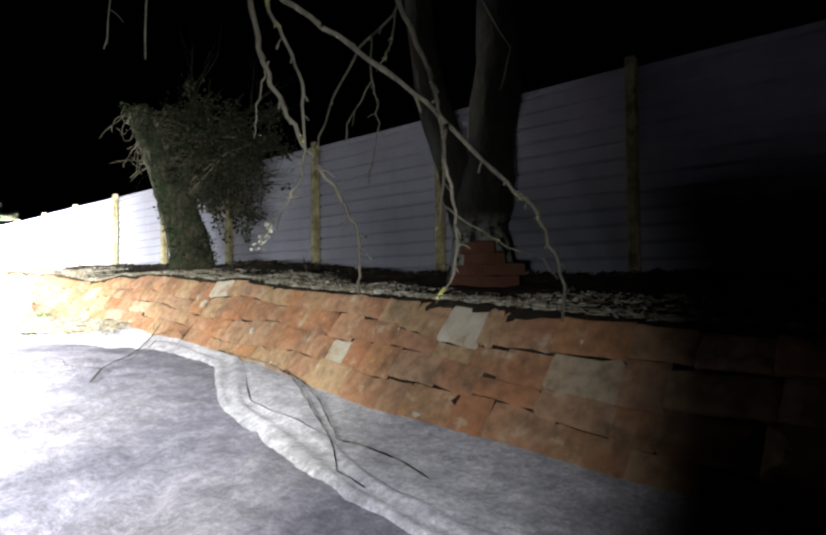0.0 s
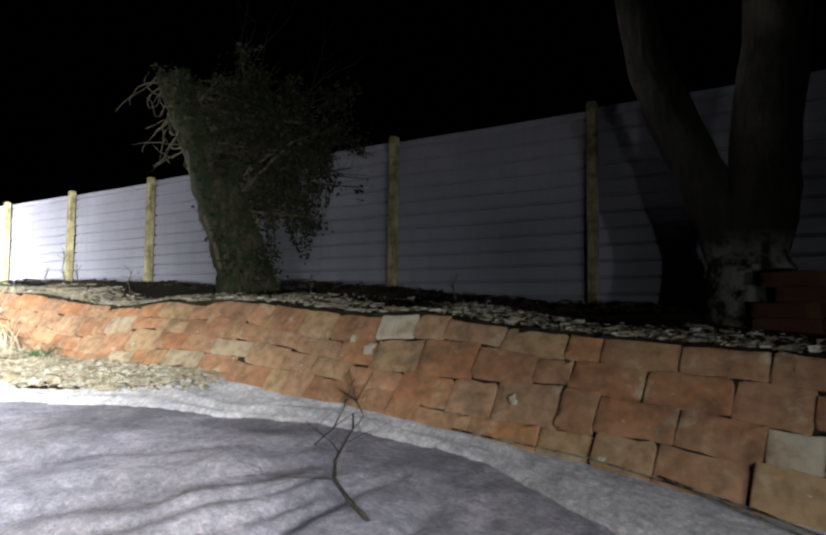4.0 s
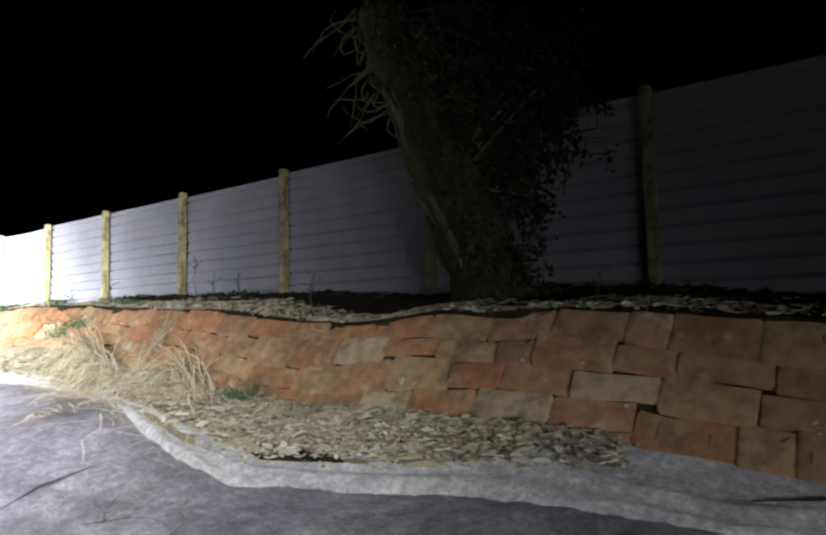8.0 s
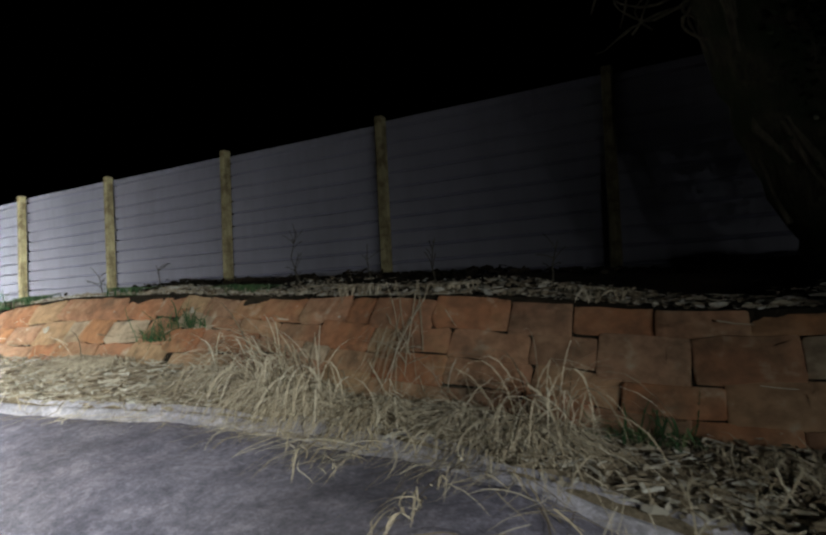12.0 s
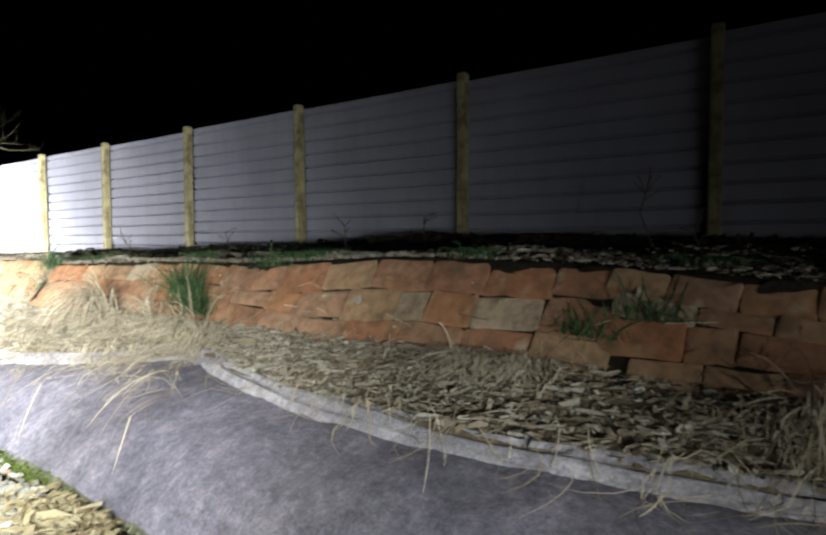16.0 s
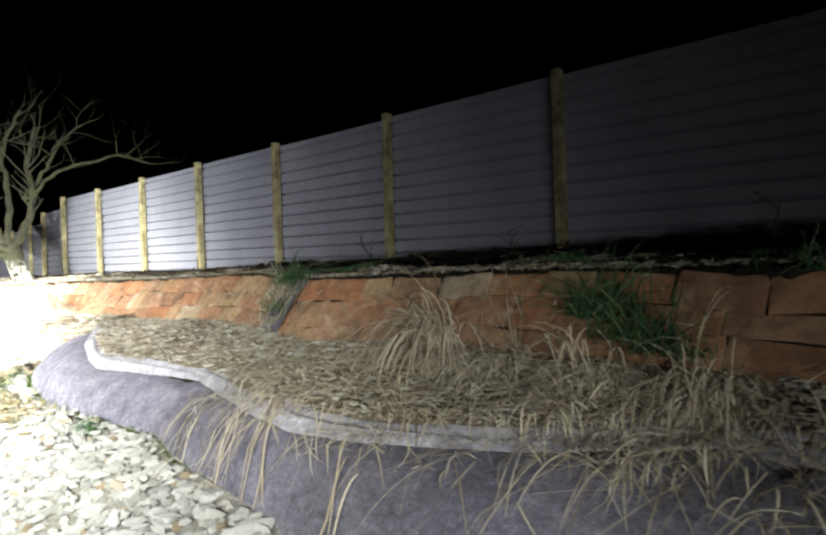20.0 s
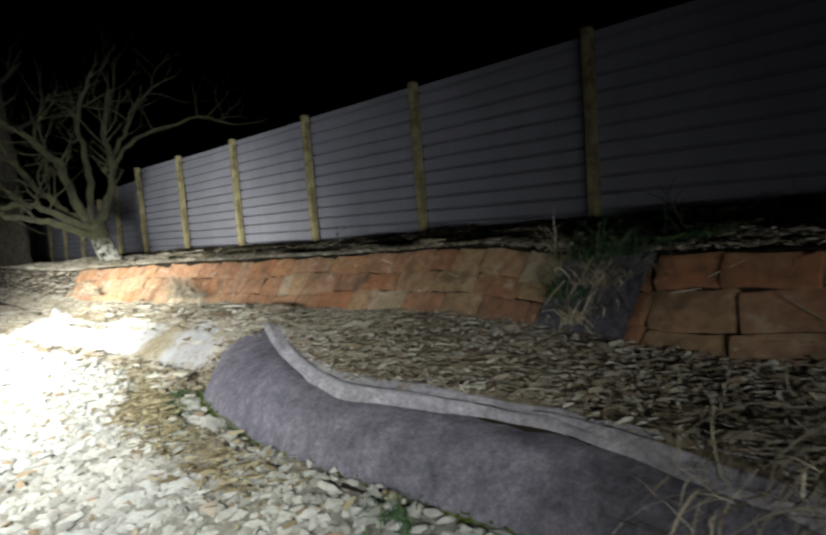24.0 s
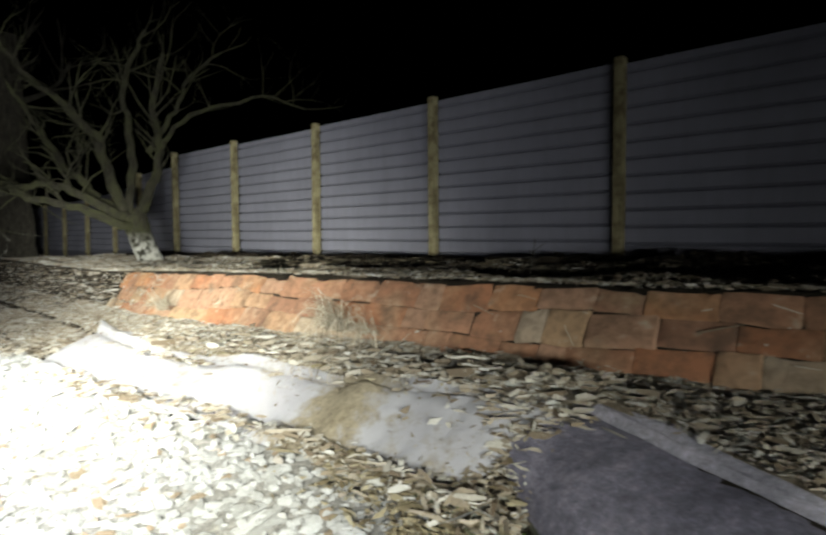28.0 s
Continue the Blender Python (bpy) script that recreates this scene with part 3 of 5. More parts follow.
def chip_field(name, count, spot, size, thick, material, label, category, seed, rounded=False, tilt=0.85):
    """Many small flat pieces strewn on the ground, as one mesh."""
    r = np.random.RandomState(seed)
    place = spot(r, count)
    n = len(place)
    if rounded:
        base = np.array([(-1, -0.6, 0), (-0.2, -1, 0.1), (0.9, -0.7, 0), (1, 0.3, 0.1), (0.2, 1, 0), (-0.9, 0.6, 0.1),
                         (-0.55, -0.35, 1), (0.5, -0.4, 0.8), (0.55, 0.35, 1), (-0.4, 0.4, 0.75), (0, 0, -0.8)], float)
        faces = [(0, 1, 7, 6), (1, 2, 7), (2, 3, 8, 7), (3, 4, 8), (4, 5, 9, 8), (5, 0, 6, 9), (6, 7, 8, 9), (1, 0, 10), (2, 1, 10), (3, 2, 10), (4, 3, 10), (5, 4, 10), (0, 5, 10)]
    else:
        base = np.array([(-1, -0.5, 0.15), (0, -0.75, -0.1), (1, -0.35, 0.2), (1, 0.4, 0.25), (0, 0.7, 0), (-1, 0.45, 0.1)], float)
        faces = [(0, 1, 4, 5), (1, 2, 3, 4)]
    k = len(base)
    v = np.repeat(base[None], n, 0) * (1 + r.uniform(-0.3, 0.3, (n, k, 3)))
    if not rounded:
        v[:, (1, 4), 2] += r.uniform(-1.6, 1.6, n)[:, None]
    s = size * r.lognormal(0, 0.35, n)
    v *= np.stack([s * (r.uniform(0.7, 1.3, n) if rounded else r.uniform(0.7, 2.1, n)), s * (r.uniform(0.5, 1.0, n) if rounded else r.uniform(0.22, 0.8, n)), np.full(n, thick) * r.uniform(0.6, 1.5, n)], -1)[:, None]
    az, tx = r.uniform(0, 2 * np.pi, n), r.normal(0, tilt, n)
    c, q = np.cos(tx)[:, None], np.sin(tx)[:, None]
    y, z = v[..., 1] * c - v[..., 2] * q, v[..., 1] * q + v[..., 2] * c
    c, q = np.cos(az)[:, None], np.sin(az)[:, None]
    v = np.stack([v[..., 0] * c - y * q, v[..., 0] * q + y * c, z], -1) + place[:, None]
    f = [tuple(int(j) + i * k for j in face) for i in range(n) for face in faces]
    ob = part(name, v.reshape(-1, 3), f, material)
    return tagged(ob, label, category, kind="stuff")


def gravel_spot(r, count):
    x, d = r.uniform(-16.0, -0.6, count), r.beta(1.3, 2.0, count) * 2.2
    y = at(HEM_X, HEM_Y, x) + 0.03 - d
    keep = (r.uniform(0, 1, count) < np.clip((-1.0 - x) / 0.8, 0, 1)) & (y > -1.0)
    x, y = x[keep], y[keep]
    return np.stack([x, y, ground_z(x, y) + r.uniform(0.0, 0.022, len(x))], -1)


def shelf_spot(r, count):
    x = np.minimum(r.uniform(-13.4, 0.1, count), r.uniform(-14, 1.2, count))
    y0 = at(EDGE_X, EDGE_Y, x) + 0.05
    y1 = at(LINE_X, LINE_Y, x) + LEAN * at(WALL_X, WALL_BOTTOM, x) + 0.03
    y = y0 + (y1 - y0) * r.uniform(0, 1, count)
    keep = y1 - y0 > 0.03
    x, y = x[keep], y[keep]
    return np.stack([x, y, ground_z(x, np.minimum(y, y1[keep] - 0.04)) + 0.05 * smooth((x + 0.95) / 0.25) + r.uniform(0.008, 0.035, len(x))], -1)


def crest_spot(r, count):
    x = r.uniform(-14.5, 4.5, count)
    y = at(LINE_X, LINE_Y, x) + LEAN * at(WALL_X, WALL_TOP, x) + 0.03 + r.beta(1.0, 2.2, count) * (0.75 + 0.3 * np.sin(x * 1.7))
    return np.stack([x, y, ground_z(x, y) + r.uniform(0.003, 0.02, count)], -1)


bx = np.arange(-24.0, -0.8, 0.1)
bs = np.linspace(0, 1, 24)[None]
by = (at(HEM_X, HEM_Y, bx) + 0.06)[:, None] * (1 - bs) + (-1.75 + 0.12 * np.sin(bx * 1.3) + 0.05 * np.sin(bx * 4.1) + 1.6 * smooth((bx + 1.9) / 1.1))[:, None] * bs
bxx = np.repeat(bx[:, None], 24, 1)
bed = part("gravel_path", np.stack([bxx, by, ground_z(bxx, by) + 0.006], -1).reshape(-1, 3), grid_faces(len(bx), 24)[:, ::-1], BED, smooth_shade=True)
tagged(bed, "pale sandy bed of the gravel path", "path", kind="structure")
chip_field("white_gravel", 30000, gravel_spot, 0.0205, 0.011, GRAVEL, "loose pale crushed stone on the path", "gravel", 3, True, 0.35)
chip_field("leaf_litter", 50000, shelf_spot, 0.0118, 0.005, LITTER, "dry leaves and chips lying below the bricks", "leaf litter", 5, tilt=0.5)
chip_field("leaf_litter", 25000, crest_spot, 0.0098, 0.004, LITTER, "dry leaves and chips along the top of the bank", "leaf litter", 6, tilt=0.6)


def soil_spot(r, count):
    """Scattered bits on the bare soil behind the crest, towards the end of the bank."""
    x, y = r.uniform(-15.5, -7.6, count), r.uniform(2.3, 3.6, count)
    return np.stack([x, y, ground_z(x, y) + r.uniform(0.003, 0.02, count)], -1)


chip_field("leaf_litter", 9000, soil_spot, 0.0125, 0.004, MOULD_CHIP, "brown leaf bits scattered on bare soil by the fence", "leaf litter", 16, tilt=0.5)


def end_spot(r, count):
    x, y = -12.6 - 6.4 * r.beta(1.0, 1.8, count), r.uniform(0.9, 3.1, count)
    return np.stack([x, y, ground_z(x, y) + r.uniform(0.003, 0.03, count)], -1)


def scraps_spot(r, count):
    """Chips blown over the fabric near its end, and heaps at the hem."""
    middles = [(-9.55, 1.5, 0.22, 0.12), (-9.05, 1.12, 0.1, 0.06), (-9.35, 1.3, 0.2, 0.1), (-4.3, 0.86, 0.2, 0.08), (-4.4, 0.88, 0.14, 0.06), (-8.85, 1.05, 0.12, 0.04), (-10.2, 1.55, 0.3, 0.08), (-0.7, 0.85, 0.12, 0.1), (-10.9, 1.5, 0.4, 0.08), (-8.2, 0.98, 0.3, 0.06)]
    pick = r.randint(0, len(middles), count)
    m = np.array(middles)[pick]
    x, y = m[:, 0] + r.normal(0, 1, count) * m[:, 2], m[:, 1] + r.normal(0, 1, count) * m[:, 3]
    return np.stack([x, y, ground_z(x, y) + r.uniform(0.03, 0.06, count)], -1)


def slope_spot(r, count):
    x = np.where(r.uniform(0, 1, count) < 0.7, r.uniform(-15, -12.5, count), r.uniform(-9.75, -8.95, count))
    y0, y1 = at(HEM_X, HEM_Y, x) - 0.1, at(EDGE_X, EDGE_Y, x) + 0.1
    y = y0 + (y1 - y0) * r.uniform(0, 1, count)
    return np.stack([x, y, ground_z(x, y) + r.uniform(0.01, 0.05, count)], -1)


chip_field("leaf_litter", 11000, slope_spot, 0.0145, 0.005, LITTER, "dry leaves on bare soil between fabric sheets", "leaf litter", 9, tilt=0.5)


def nook_spot(r, count):
    """A drift of leaves in the bay of the fabric, thick over the end of the flap."""
    x = -0.55 + r.normal(0, 0.45, count)
    y0, y1 = at(EDGE_X, EDGE_Y, x) + 0.1, at(LINE_X, LINE_Y, x) + LEAN * at(WALL_X, WALL_BOTTOM, x) + 0.01
    y = y1 + (y0 - y1) * r.beta(1.0, 1.3, count)
    keep = (x > -1.5) & (x < 0.35)
    x, y = x[keep], y[keep]
    return np.stack([x, y, ground_z(x, np.minimum(y, y1[keep] - 0.04)) + 0.05 * smooth((x + 0.95) / 0.25) + r.uniform(0.01, 0.03, len(x))], -1)


def torn_spot(r, count):
    """Leaves lying on and round the torn sheet."""
    x = r.uniform(-11.7, -8.9, count)
    upper = r.uniform(0, 1, count) < 0.65
    y = np.where(upper, at(EDGE_X, EDGE_Y, x) + 0.05 + r.normal(0, 0.07, count), at(HEM_X, HEM_Y, x) - 0.05 + r.normal(0, 0.05, count))
    heap = r.uniform(0, 1, count) < 0.2
    x, y = np.where(heap, r.normal(-9.1, 0.1, count), x), np.where(heap, r.normal(1.64, 0.07, count), y)
    return np.stack([x, y, ground_z(x, y) + r.uniform(0.045, 0.085, count)], -1)


MOULD = fabric_material("leaf_mould", (0.17, 0.135, 0.10), (0.32, 0.27, 0.21), 6.0)
mx = np.arange(-14.0, -0.85, 0.06)
ms = np.linspace(0, 1, 12)[None]
m_edge, m_foot = at(EDGE_X, EDGE_Y, mx), at(LINE_X, LINE_Y, mx) + LEAN * at(WALL_X, WALL_BOTTOM, mx) + 0.0
m_edge = np.minimum(m_edge, m_foot - 0.04)
my = m_edge[:, None] * (1 - ms) + (m_foot - 0.012)[:, None] * ms
mxx = np.repeat(mx[:, None], 12, 1)
mz = ground_z(mxx, my) + 0.012 + 0.006 * ripple(mxx, my, 0.05, 2.0)
tagged(part("leaf_mould", np.stack([mxx, my, mz], -1).reshape(-1, 3), grid_faces(len(mx), 12), MOULD, smooth_shade=True), "brown leaf mould on the shelf below the bricks", "leaf mould", kind="structure")
chip_field("leaf_litter", 4600, nook_spot, 0.0125, 0.006, LITTER, "pale dry leaves drifted into a bay of the fabric", "leaf litter", 12)
chip_field("leaf_litter", 2400, torn_spot, 0.017, 0.006, LITTER, "dry leaves lying over the edges of the torn fabric", "leaf litter", 13)


def ridge_spot(r, count):
    """Clods and dead weeds heaped along the foot of the fence."""
    x = r.uniform(-17, 5, count)
    y = 3.0 + 0.65 * r.beta(1.6, 1.2, count) + 0.05 * np.sin(3 * x)
    return np.stack([x, y, ground_z(x, y) + r.uniform(-0.012, 0.02, count) + 0.03 * np.maximum(0, np.sin(x * 2.3) * np.sin(x * 5.1 + 1))], -1)


chip_field("soil_clod", 8000, ridge_spot, 0.018, 0.016, SOIL, "dark clods of soil heaped along the fence foot", "soil", 15, False, 1.2)
chip_field("leaf_litter", 26000, end_spot, 0.016, 0.004, LITTER, "pale dry leaves covering the end of the bank", "leaf litter", 7, tilt=0.35)
MOSS = island_material("hem_moss", [(0.0, (0.03, 0.05, 0.012)), (0.6, (0.09, 0.13, 0.03)), (1.0, (0.16, 0.19, 0.06))], 0.9, 0.4)


def moss_spot(r, count):
    """A ragged line of moss along the hem of the fabric."""
    x = r.uniform(-9.1, -2.9, count)
    y = at(HEM_X, HEM_Y, x) + 0.012 + 0.011 * np.abs(r.normal(0, 1, count)) * (0.6 + 0.6 * np.sin(3.1 * x) ** 2)
    z = at(HEM_X, HEM_Z, x) - 0.035 + 1.1 * (y - at(HEM_X, HEM_Y, x))
    return np.stack([x, y, z + r.uniform(-0.004, 0.008, count)], -1)


chip_field("hem_moss", 6500, moss_spot, 0.0065, 0.004, MOSS, "green moss growing along the hem of the ground fabric", "moss", 21, False, 1.2)
YELLOW = island_material("yellowed_leaf", [(0.0, (0.13, 0.10, 0.06)), (0.5, (0.30, 0.25, 0.16)), (1.0, (0.46, 0.41, 0.30))])
chip_field("yellow_leaf_litter", 6000, scraps_spot, 0.011, 0.006, YELLOW, "yellowed leaves and chips heaped at the hem of the fabric", "leaf litter", 8)

# ---- grass ----


def tuft(name, place, count, length, spread, droop, material, label, seed, lean=(0, 0), width=0.0019):
    """Blades that rise from one root, arch over, kink and lie down on what is below them."""
    r = random.Random(seed)
    s = Shape()
    for _ in range(count):
        a, l = r.uniform(0, 2 * math.pi), length * r.uniform(0.4, 1.25)
        p = Vector(place) + Vector((r.gauss(0, 0.055), r.gauss(0, 0.03), 0))
        flat = r.random() < 0.35 * droop
        steep = r.uniform(0.0, 0.35) if flat else r.uniform(0.35, 1.0)
        d = Vector((math.cos(a) * spread + lean[0] * r.random(), math.sin(a) * spread * 0.8 + lean[1] * r.random(), 0.15 + 1.25 * steep)).normalized()
        fall, pts, q = droop * r.uniform(0.25, 0.95), [p], p.copy()
        kink = r.randint(2, 5) if r.random() < 0.45 else 99
        steps = 7
        for k in range(steps):
            if k == kink:
                d = (d + Vector((r.gauss(0, 0.7), r.gauss(0, 0.7), r.uniform(-1.2, -0.2)))).normalized()
            d = (d + Vector((r.gauss(0, 0.1), r.gauss(0, 0.1), -fall * 0.42))).normalized()
            q = q + d * l / steps
            low = float(ground_z(np.float64(q.x), np.float64(q.y))) + 0.035
            if q.z < low:
                q.z = low + r.uniform(0, 0.012)
                d.z = abs(d.z) * 0.1
            pts.append(q.copy())
        w = width * r.uniform(0.5, 1.4)
        across = Vector((-math.sin(a + r.uniform(-1, 1)), math.cos(a), r.uniform(-0.5, 0.5))).normalized()
        s.ribbon(pts, [w, w, w, w * 0.95, w * 0.85, w * 0.7, w * 0.45, w * 0.1], across)
    ob = s.make(name, material, smooth_shade=False)
    return tagged(ob, label, "grass tuft", group="grass tufts")


def foot_place(x, dy=-0.04):
    y = float(at(LINE_X, LINE_Y, x) + LEAN * at(WALL_X, WALL_BOTTOM, x)) + dy
    return (x, y, float(ground_z(np.float64(x), np.float64(y))))


def crest_place(x, dy=0.05):
    y = float(at(LINE_X, LINE_Y, x) + LEAN * at(WALL_X, WALL_TOP, x)) + dy
    return (x, y, float(ground_z(np.float64(x), np.float64(y))))


def fountain(place, count, length, seed, label, lean=(0.0, -0.25), upright=0.15, mound=False, fine=1.0):
    """A clump of broad dead blades that rise, arch over and fall all round; a few snapped stalks stand."""
    r = random.Random(seed)
    s = Shape()
    for _ in range(int(count * 1.35)):
        a = r.uniform(math.pi * 0.93, math.pi * 2.07)
        stiff = r.random() < upright
        out = r.uniform(0.1, 0.35) if stiff else r.uniform(0.15, 0.75) if mound else r.uniform(0.5, 1.25)
        d = Vector((math.cos(a) * out + lean[0], math.sin(a) * out + lean[1], 1.0 if stiff else r.uniform(1.2, 2.0) if mound else r.uniform(0.7, 1.7))).normalized()
        p = Vector(place) + Vector((r.gauss(0, 0.05), r.gauss(0, 0.025), 0))
        l = length * r.uniform(0.5, 1.3) * (0.75 if stiff else 1.0)
        fall = 0.05 if stiff else r.uniform(0.2, 0.42)
        pts, q = [p], p.copy()
        for k in range(9):
            d = (d + Vector((r.gauss(0, 0.045), r.gauss(0, 0.045), -fall * (0.6 + 0.12 * k)))).normalized()
            if stiff and k == 6 and r.random() < 0.7:
                d = Vector((r.gauss(0, 1), r.gauss(0, 1), -0.4)).normalized()
            q = q + d * l / 9
            q.y = min(q.y, float(at(LINE_X, LINE_Y, q.x) + LEAN * at(WALL_X, WALL_BOTTOM, q.x)) + LEAN * max(q.z - float(at(WALL_X, WALL_BOTTOM, q.x)), 0.0) - 0.03)
            low = max(float(ground_z(np.float64(q.x), np.float64(q.y))) + 0.04, cloth_z(q.x, q.y) + 0.014)
            if q.z < low:
                q.z = low + r.uniform(0, 0.02)
                d.z = abs(d.z) * 0.1
            pts.append(q.copy())
        w = r.uniform(0.001, 0.0032) * fine
        across = Vector((-math.sin(a + r.uniform(-0.6, 0.6)), math.cos(a), r.uniform(-0.4, 0.4))).normalized()
        s.ribbon(pts, [w * k for k in (0.9, 1, 1, 1, 1, 0.95, 0.85, 0.7, 0.45, 0.12)], across)
    return tagged(s.make("dry_grass_tuft", STRAW, smooth_shade=False), label, "grass tuft", group="grass tufts")


def laid_bundle(x, y, angle, count, length, seed, label, fan=0.5):
    """Long dead blades combed downhill over the fabric, lying on it."""
    r = random.Random(seed)
    s = Shape()
    strands = [(r.gauss(0, 0.13), r.gauss(-0.02, 0.13), r.gauss(0, fan), r.uniform(0.6, 1.3)) for _ in range(6)]
    for _ in range(count):
        sx, sy, sa, sl = r.choice(strands)
        px, py = x + sx + r.gauss(0, 0.03), y + sy + r.gauss(0, 0.05)
        a, l, pts = radians(angle) + sa + r.gauss(0, 0.6), 0.75 * sl * length * r.choice([0.2, 0.3, 0.4, 0.55, 0.75, 0.95]), []
        lift = r.uniform(0.0, 0.035)
        kink = r.randint(2, 6) if r.random() < 0.35 else 99
        for k in range(8):
            u = k / 7
            pts.append((px, py, max(float(ground_z(np.float64(px), np.float64(py))) + 0.045, cloth_z(px, py) + 0.014) + lift * math.sin(3.1 * u)))
            a += r.gauss(0, 0.07) + (r.choice((-1, 1)) * r.uniform(0.4, 1.1) if k == kink else 0.0)
            px, py = px + math.cos(a) * l / 7, py + math.sin(a) * l / 7
        w = r.uniform(0.0009, 0.0027)
        s.ribbon(pts, [w * k for k in (0.8, 1, 1, 1, 0.95, 0.8, 0.6, 0.15)], Vector((-math.sin(a), math.cos(a), r.uniform(-0.2, 0.5))).normalized())
    return tagged(s.make("dry_grass_tuft", STRAW, smooth_shade=False), label, "grass tuft", group="grass tufts")


DRY = "dead straw-coloured grass clump arching over below the bricks"
for k, (x, dy, n, l, up) in enumerate([(-5.98, -0.06, 430, 0.37, 0.2), (-6.15, -0.12, 130, 0.24, 0.1), (-5.72, -0.1, 170, 0.25, 0.1), (-5.4, -0.07, 180, 0.29, 0.25), (-5.1, -0.08, 170, 0.3, 0.2), (-3.75, -0.05, 150, 0.26, 0.25), (-3.55, -0.06, 120, 0.24, 0.25),
                                       (-1.52, -0.1, 260, 0.36, 0.3), (-1.7, -0.08, 150, 0.3, 0.15), (-2.0, -0.06, 120, 0.26, 0.1), (-2.3, -0.06, 240, 0.34, 0.35), (-2.5, -0.05, 260, 0.37, 0.35), (-2.8, -0.05, 120, 0.28, 0.2), (-0.98, -0.1, 50, 0.2, 0.1),
                                       (-10.36, -0.08, 110, 0.3, 0.3), (-10.15, -0.1, 40, 0.22, 0.1), (-12.2, -0.03, 50, 0.25, 0.2)]):
    fountain(Vector(foot_place(x, dy)) + Vector((0, 0, 0.1 if x < -9 else 0.0)), n, l, 20 + k, DRY, upright=up, mound=up >= 0.2, fine=0.8 if -4.2 < x < -3.4 else 1.0)
LAID = "long dead grass blades combed down over the ground fabric"
for k, (x, y, angle, n, l) in enumerate([(-6.45, 1.44, -118, 190, 0.5), (-6.3, 1.4, -112, 90, 0.4), (-5.8, 1.42, -115, 90, 0.42), (-6.05, 1.42, -125, 60, 0.36), (-5.2, 1.55, -112, 170, 0.5), (-5.0, 1.65, -105, 130, 0.5), (-5.45, 1.45, -102, 90, 0.36),
                                         (-1.35, 1.42, -105, 45, 0.45), (-1.6, 1.48, -102, 110, 0.4), (-1.95, 1.55, -108, 120, 0.38), (-2.3, 1.6, -104, 90, 0.3), (-2.0, 1.7, 170, 70, 0.45), (-5.95, 1.62, 178, 90, 0.5), (-4.7, 1.55, -120, 60, 0.4), (-4.95, 1.5, -128, 110, 0.5), (-5.25, 1.52, -140, 70, 0.45), (-5.5, 1.62, 172, 130, 0.62),
                                         (-3.9, 1.62, -60, 40, 0.35), (-10.2, 1.62, 10, 60, 0.4), (-10.5, 1.75, -60, 40, 0.3)]):
    laid_bundle(x, y, angle, int(n * (0.9 if -6.0 < x < -4.6 else 0.8)), l, 60 + k, LAID)


def loose_straw():
    """Broken straws lying about the dry tufts, over the shelf and the fabric's edge."""
    r = random.Random(77)
    s = Shape()
    for x0, x1, n in ((-3.1, -1.3, 650), (-6.7, -4.8, 560), (-10.8, -9.8, 180), (-4.6, -3.2, 200), (-1.3, -0.7, 60)):
        for _ in range(n):
            x = r.uniform(x0, x1)
            edge = float(at(EDGE_X, EDGE_Y, x))
            foot = float(at(LINE_X, LINE_Y, x) + LEAN * at(WALL_X, WALL_BOTTOM, x))
            y = foot - (foot - edge + 0.1) * r.random() ** 0.8
            a, l, bend = r.gauss(-1.9, 0.8), r.uniform(0.05, 0.26), r.gauss(0, 0.6)
            pts = []
            for k in range(5):
                u = k / 4 - 0.3
                px, py = x + math.cos(a + bend * u) * l * u, y + math.sin(a + bend * u) * l * u
                e = float(at(EDGE_X, EDGE_Y, px))
                up = 0.03 + 0.035 * r.random() if py > e else 0.02
                pts.append((px, py, max(float(ground_z(np.float64(px), np.float64(py))) + up, cloth_z(px, py) + 0.014)))
            w = r.uniform(0.0007, 0.0018)
            s.ribbon(pts, [w, w, w, w * 0.9, w * 0.4], Vector((-math.sin(a), math.cos(a), r.uniform(-0.3, 0.3))).normalized())
    for _ in range(70):
        x, q = r.uniform(-13.0, -0.2), r.uniform(0.08, 0.95)
        l, a = r.uniform(0.03, 0.14), r.gauss(0, 0.35)
        ends = [wall_point(x + math.cos(a) * l * u, min(max(q + math.sin(a) * l * u * 2.5, 0.0), 1.0), 0.017 + 0.006 * r.random()) for u in (-0.5, 0.0, 0.5)]
        w = r.uniform(0.0012, 0.003)
        s.ribbon(ends, [w, w, w * 0.6], Vector((0, 0.57, 0.82)))
    return tagged(s.make("loose_straw", STRAW, smooth_shade=False), "loose dry straws scattered over leaf litter and fabric", "straw", kind="stuff")


